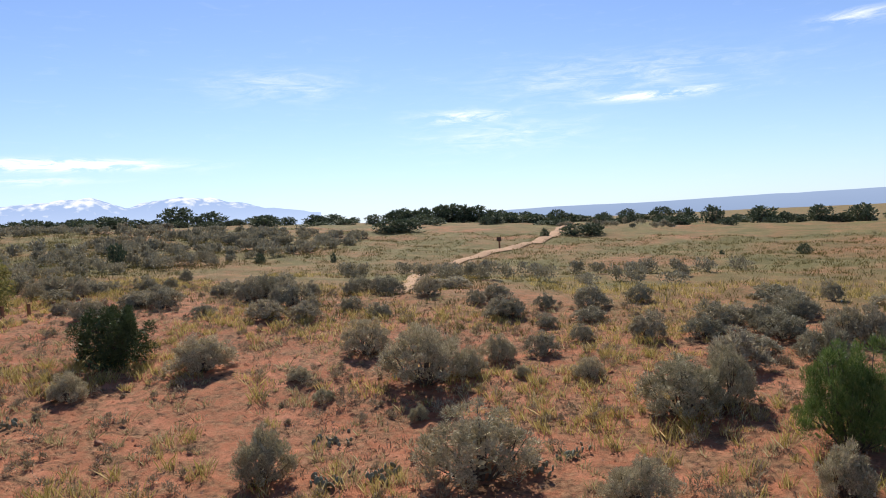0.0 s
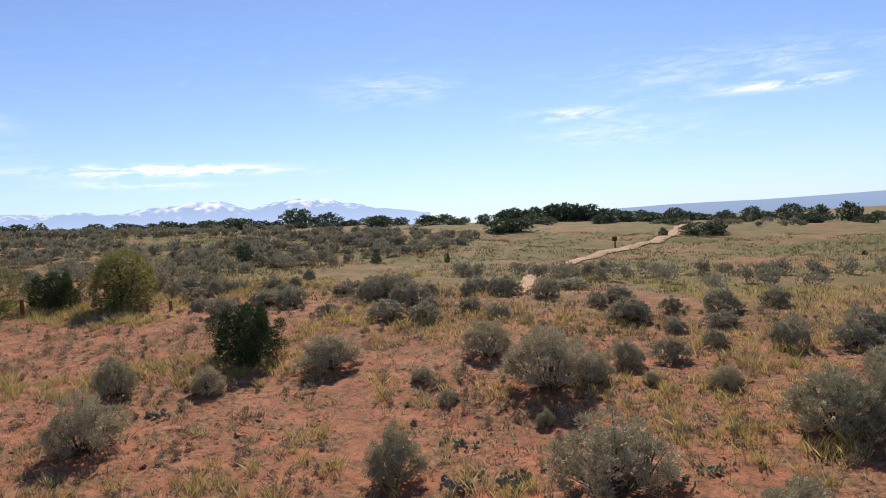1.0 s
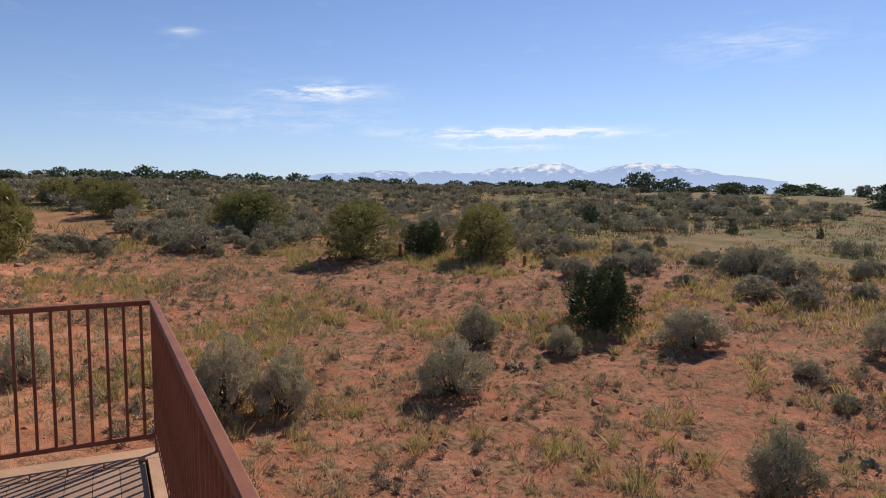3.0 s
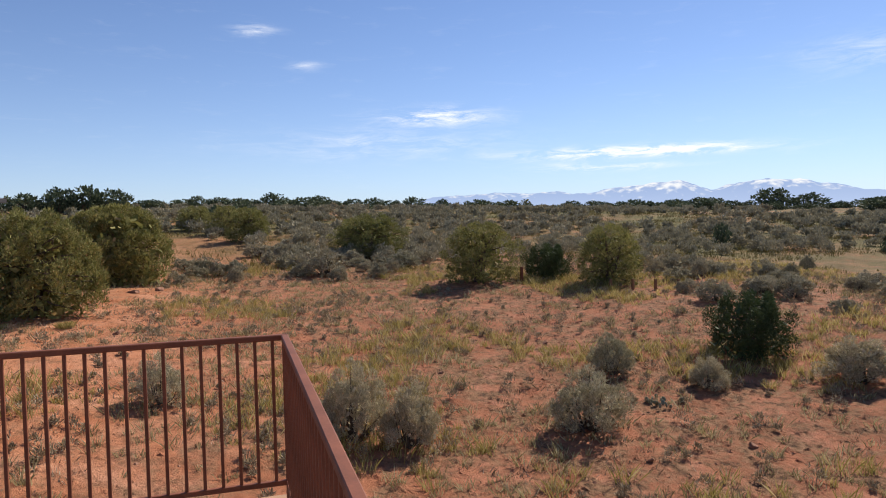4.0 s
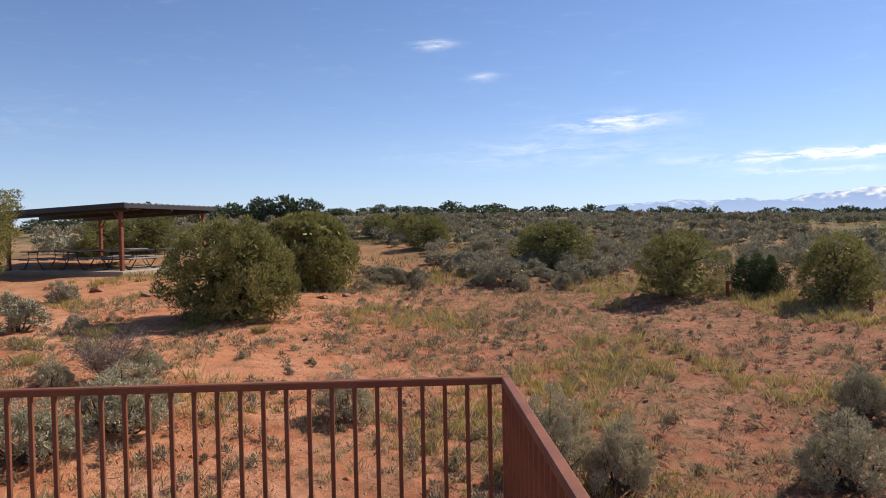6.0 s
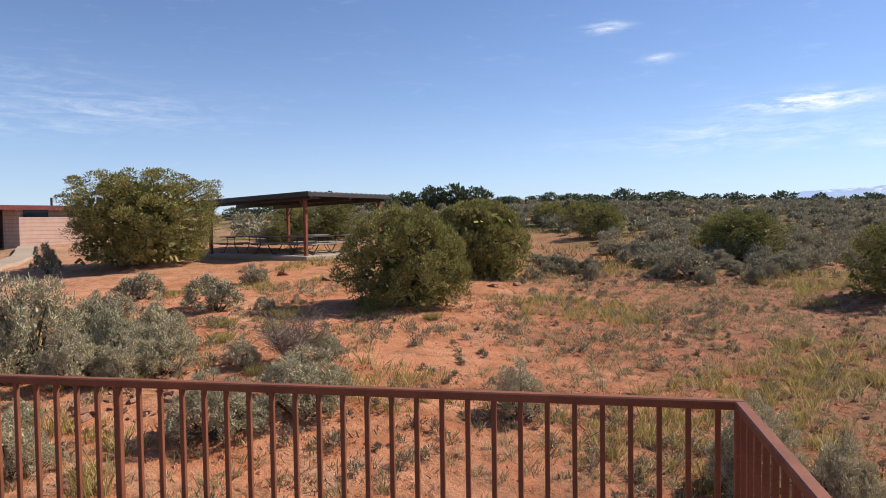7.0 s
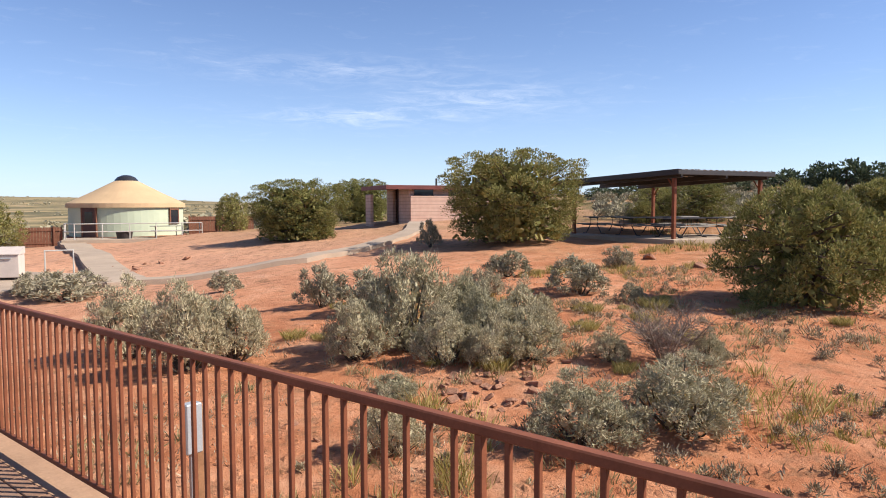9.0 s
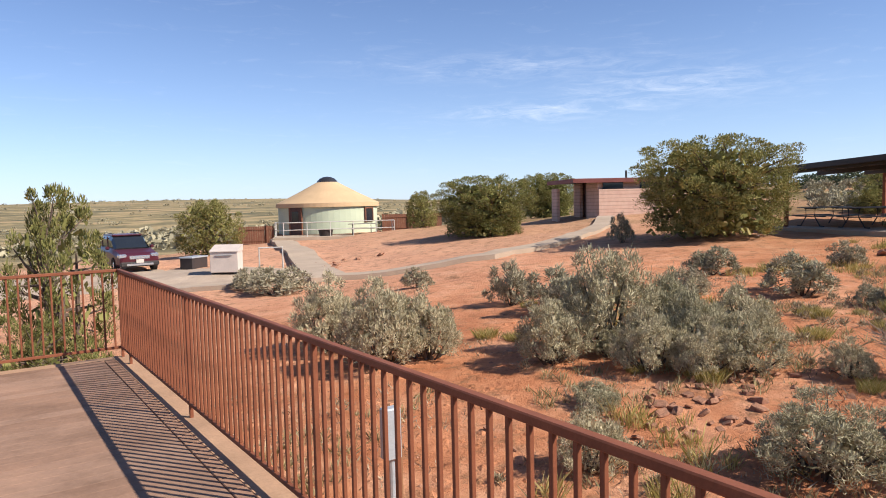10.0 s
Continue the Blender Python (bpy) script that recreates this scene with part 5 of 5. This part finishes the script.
def dwarf_shrubs(count, spots, seed, label):
    """Hand-high grey shrublets and dead tussocks, far too many to count."""
    rng = np.random.default_rng(seed)
    cents, rads = [], []
    for _ in range(count):
        x, y = spots(rng)
        w, z = rng.uniform(0.1, 0.34), ground_z(x, y)
        for _ in range(4):
            a, o, r = rng.uniform(0, 6.283), w * 0.3 * math.sqrt(rng.uniform(0, 1)), w * rng.uniform(0.16, 0.3)
            cents.append((x + o * math.cos(a), y + o * math.sin(a), z + w * rng.uniform(0.12, 0.36)))
            rads.append((r, r, r * 0.9))
    v, f = puff_leaves(rng, np.array(cents), np.array(rads), 26, 0.045, 0.011, 0.7, 0.5)
    ob = new("dwarf_shrubs", mesh_of("dwarf_shrubs", v, f, DWARF))
    tagged(ob, label, "shrub", kind="stuff")


dwarf_shrubs(1150, spots_round(-4, 8.5, 17, 9.5, -0.15, 0.45, 6.0), 31, "small grey-brown shrublets scattered over red soil")
dwarf_shrubs(420, spots_round(-12, -3, 10, 6, -0.05, 0.45, 6.0), 32, "small grey-brown shrublets west of the deck")


def far_shrubs(count, seed):
    """Sagebrush beyond the near ground: small leafy domes, in one object."""
    rng = np.random.default_rng(seed)
    vs, fs, base = [], [], 0
    made = 0
    while made < count:
        yaw, dd = radians(rng.uniform(-12, 118)), 24 + 76 * rng.uniform(0, 1) ** 1.3
        x, y = 4 - dd * math.sin(yaw), dd * math.cos(yaw)
        dense = noise.noise((x * 0.05, y * 0.05, 2.2)) + (0.3 if x < -22 and y < 48 else -0.45)
        if dense < 0.02 * rng.uniform(-6, 6) or math.hypot(x + 25, y + 9) < 10:
            continue
        made += 1
        w, h = rng.uniform(0.6, 1.5), rng.uniform(0.35, 0.75)
        m = 6
        a, o = rng.uniform(0, 6.283, m), w * 0.32 * np.sqrt(rng.uniform(0, 1, m))
        c = np.stack([x + o * np.cos(a), y + o * np.sin(a), ground_z(x, y) + h * rng.uniform(0.25, 0.62, m)], 1)
        r = w * rng.uniform(0.15, 0.24, m)
        big = 0.045 if dd < 42 else 0.09
        v, f = puff_leaves(rng, c, np.stack([r, r, h * rng.uniform(0.28, 0.4, m)], 1), 70 if dd < 42 else 32, big * 1.7, big, 0.6, 0.4)
        vs.append(v)
        fs += [tuple(i + base for i in q) for q in f]
        base += len(v)
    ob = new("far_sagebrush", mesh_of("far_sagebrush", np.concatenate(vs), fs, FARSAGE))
    tagged(ob, "scattered grey sagebrush across the flat and the rise", "shrub", kind="stuff")


far_shrubs(1500, 8)


# ---- stones ----
def stone_mesh(seed, flat=0.6):
    """An angular broken slab."""
    rng = np.random.default_rng(seed)
    bm = bmesh.new()
    bmesh.ops.create_cube(bm, size=0.8)
    bmesh.ops.bevel(bm, geom=bm.edges[:], offset=0.09, segments=1, affect="EDGES")
    for v in bm.verts:
        v.co += Vector(rng.normal(0, 0.05, 3))
        v.co.x *= 1.15 + 0.25 * v.co.y
        v.co.z *= flat
    me = bpy.data.meshes.new("stone")
    bm.to_mesh(me)
    bm.free()
    me.materials.append(STONE)
    return me


STONES = [stone_mesh(s, f) for s, f in ((1, 0.4), (2, 0.3), (3, 0.55))]


def stone(x, y, size, label="angular red sandstone rock lying on the soil", squash=1.0):
    ob = new("rock", STONES[rnd.randrange(3)])
    ob.matrix_world = pose(x, y, ground_z(x, y) + size * 0.1, rnd.uniform(-35, 35), rnd.uniform(-35, 35), rnd.uniform(0, 360)) @ Matrix.Diagonal((size, size * 0.8, size * squash, 1))
    tagged(ob, label, "rock", "loose rocks")


for _ in range(70):   # rock pile beside the sagebrush west of the deck
    stone(-5.4 + rnd.gauss(0, 0.75), -6.4 + rnd.gauss(0, 0.42), rnd.uniform(0.07, 0.17))
for x, y, s in ((-18.1, -9.96, 0.42), (-17.1, -8.06, 0.38), (-16.5, -3.0, 0.3), (-17.2, -2.4, 0.26), (-16.9, -7.0, 0.3), (-16.4, -6.7, 0.26), (-16.2, -6.2, 0.34), (-16.6, -5.6, 0.28), (-17.6, -6.4, 0.22), (-18.0, -7.2, 0.2), (-11.0, -2.6, 0.25), (-16.3, -1.9, 0.24)):
    stone(x, y, s)
for _ in range(40):
    stone(-8 + rnd.gauss(0, 5), 3 + rnd.gauss(0, 5), rnd.uniform(0.05, 0.13), "small reddish stone on the soil")
for _ in range(26):
    stone(-10.5 + rnd.gauss(0, 1.6), -29 + rnd.gauss(0, 2.2), rnd.uniform(0.15, 0.4), "pale tan rock beside the concrete path")


def pebbles(count, seed):
    rng = np.random.default_rng(seed)
    verts, faces = [], []
    while len(verts) < count * 6:
        x, y = -3 + 17 * rng.uniform(-1, 1), 2 + 16 * rng.uniform(-1, 1)
        if not clear(x, y):
            continue
        s, z = rng.uniform(0.012, 0.045), ground_z(x, y)
        i = len(verts)
        a = rng.uniform(0, 6)
        verts += [(x + s * math.cos(a + k * 1.57) * rng.uniform(0.7, 1.2), y + s * math.sin(a + k * 1.57) * rng.uniform(0.7, 1.2), z - 0.004) for k in range(4)] + [(x, y, z + s * 0.4), (x + s * 0.3, y, z + s * 0.36)]
        faces += [(i, i + 1, i + 4), (i + 1, i + 2, i + 5, i + 4), (i + 2, i + 3, i + 5), (i + 3, i, i + 4, i + 5)]
    ob = new("pebbles", mesh_of("pebbles", verts, faces, STONE))
    tagged(ob, "small stones scattered over red soil", "pebbles", kind="stuff")


pebbles(3500, 3)


def clods(count, seed):
    """Crumbly lumps of soil crust, too many to count."""
    rng = np.random.default_rng(seed)
    verts, faces = [], []
    while len(verts) < count * 7:
        x, y = -4 + 16 * rng.uniform(-1, 1), 3 + 15 * rng.uniform(-1, 1)
        if not clear(x, y) or noise.noise((x * 0.5, y * 0.5, 8.8)) < rng.uniform(-0.5, 0.3):
            continue
        s, z, a = rng.uniform(0.03, 0.1), ground_z(x, y), rng.uniform(0, 6)
        i = len(verts)
        verts += [(x + s * math.cos(a + k * 1.05) * rng.uniform(0.6, 1.2), y + s * math.sin(a + k * 1.05) * rng.uniform(0.6, 1.2), z - 0.012) for k in range(6)]
        verts.append((x + s * rng.uniform(-0.3, 0.3), y + s * rng.uniform(-0.3, 0.3), z + s * rng.uniform(0.12, 0.4)))
        faces += [(i + k, i + (k + 1) % 6, i + 6) for k in range(6)]
    ob = new("soil_clods", mesh_of("soil_clods", verts, faces, SOIL))
    tagged(ob, "crumbly lumps of red soil crust", "soil", kind="stuff")


clods(14000, 6)


# ---- trail and concrete paths ----
def drape(name, pts, widths, material, label, category, lift=0.02, thick=0.0):
    """A strip that follows the land."""
    bm = bmesh.new()
    fine = []
    for (a, wa), (b, wb) in zip(zip(pts, widths), list(zip(pts, widths))[1:]):
        n = max(2, int((Vector(b) - Vector(a)).length / 0.8))
        fine += [(Vector(a).lerp(Vector(b), k / n), wa + (wb - wa) * k / n) for k in range(n)]
    fine.append((Vector(pts[-1]), widths[-1]))
    rows = []
    for i, (p, w) in enumerate(fine):
        d = (fine[min(i + 1, len(fine) - 1)][0] - fine[max(i - 1, 0)][0]).normalized()
        side = Vector((-d.y, d.x))
        wob = 0.0 if thick else 0.3 * noise.noise((p.x * 1.3, p.y * 1.3, 6))
        row = []
        for k in range(5):
            q = p + side * (w + wob) * (k / 4 - 0.5)
            row.append(bm.verts.new((q.x, q.y, ground_z(q.x, q.y) + lift + (0.0 if thick else 0.0008 * q.length - (0.05 if k in (0, 4) else 0.0)))))
        if thick:
            mean = sum(v.co.z for v in row) / 5
            for v in row:
                v.co.z = mean + thick * 0.5
        rows.append(row)
    for r0, r1 in zip(rows, rows[1:]):
        for k in range(4):
            bm.faces.new((r0[k], r1[k], r1[k + 1], r0[k + 1]))
    if thick:
        ex = bmesh.ops.extrude_face_region(bm, geom=bm.faces[:])
        bmesh.ops.translate(bm, vec=(0, 0, -0.5), verts=[v for v in ex["geom"] if isinstance(v, bmesh.types.BMVert)])
    bmesh.ops.recalc_face_normals(bm, faces=bm.faces[:])
    return tagged(part(name, bm, material), label, category, kind="structure")


drape("trail", [(-4.9, 17.5), (-6.3, 20.6), (-8.4, 25.1), (-10.5, 31.6), (-11.3, 36.8), (-11.6, 43.3), (-11.1, 46.4), (-11.6, 52.2), (-16.6, 71.1), (-21.9, 90.4)], [0.4, 0.7, 0.75, 0.8, 0.9, 1.0, 1.0, 0.9, 0.9, 0.9], SAND, "pale sandy foot trail across the dry grass", "trail", 0.06)
drape("walkway_1", [(-16.0, -46.3), (-12.44, -34.65), (-8.9, -23.9), (-8.6, -22.9)], [1.35, 1.35, 1.35, 1.35], CONCRETE, "pale concrete walkway up to the yurt", "path", 0.1, 0.1)
drape("walkway_2", [(-3.0, -26.0), (-5.6, -24.6), (-8.0, -23.9), (-10.4, -22.4), (-13.5, -20.6), (-18.5, -21.6), (-22.4, -23.6), (-26.5, -27.0)], [0.85] * 8, CONCRETE, "pale concrete walkway to the restroom", "path", 0.12, 0.08)
drape("gravel_lot", [(4.0, -32.0), (-2.5, -32.5), (-7.5, -29.0), (-9.5, -27.0)], [9.0, 9.0, 6.0, 2.0], GRAVEL, "pale gravel parking area beside the deck", "parking area", 0.03)


def far_woods(count, seed):
    """Junipers dotted over the distant plain beyond the yurt, far too many to count."""
    rng = np.random.default_rng(seed)
    vs, fs, base = [], [], 0
    for _ in range(count):
        yaw, dd = radians(rng.uniform(120, 185)), 110 + 1500 * rng.uniform(0, 1) ** 2
        x, y = 2 - dd * math.sin(yaw), -2 + dd * math.cos(yaw)
        if noise.noise((x * 0.006, y * 0.014, 5.5)) < rng.uniform(-0.5, 0.35):
            continue
        w, h, n = rng.uniform(1.5, 4.0) * (1 + dd / 900), rng.uniform(1.0, 2.4), 30
        a, u = rng.uniform(0, 6.283, n), rng.uniform(0.0, 1, n)
        rr = np.sqrt(1 - u * u * 0.9) * rng.uniform(0.6, 1.05, n)
        c = np.stack([x + 0.5 * w * rr * np.cos(a), y + 0.5 * w * rr * np.sin(a), ground_z(x, y) + h * u], 1)
        v, f = leaf_arrays(rng, c, np.stack([np.cos(a) * 0.5, np.sin(a) * 0.5, np.full(n, 0.8)], 1), 0.3 * h, 0.3 * w, 0.4)
        vs.append(v)
        fs += [tuple(i + base for i in q) for q in f]
        base += len(v)
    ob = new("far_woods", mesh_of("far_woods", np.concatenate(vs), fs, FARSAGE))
    tagged(ob, "dark juniper scrub dotted over the distant plain", "woods", kind="stuff")


far_woods(1600, 4)
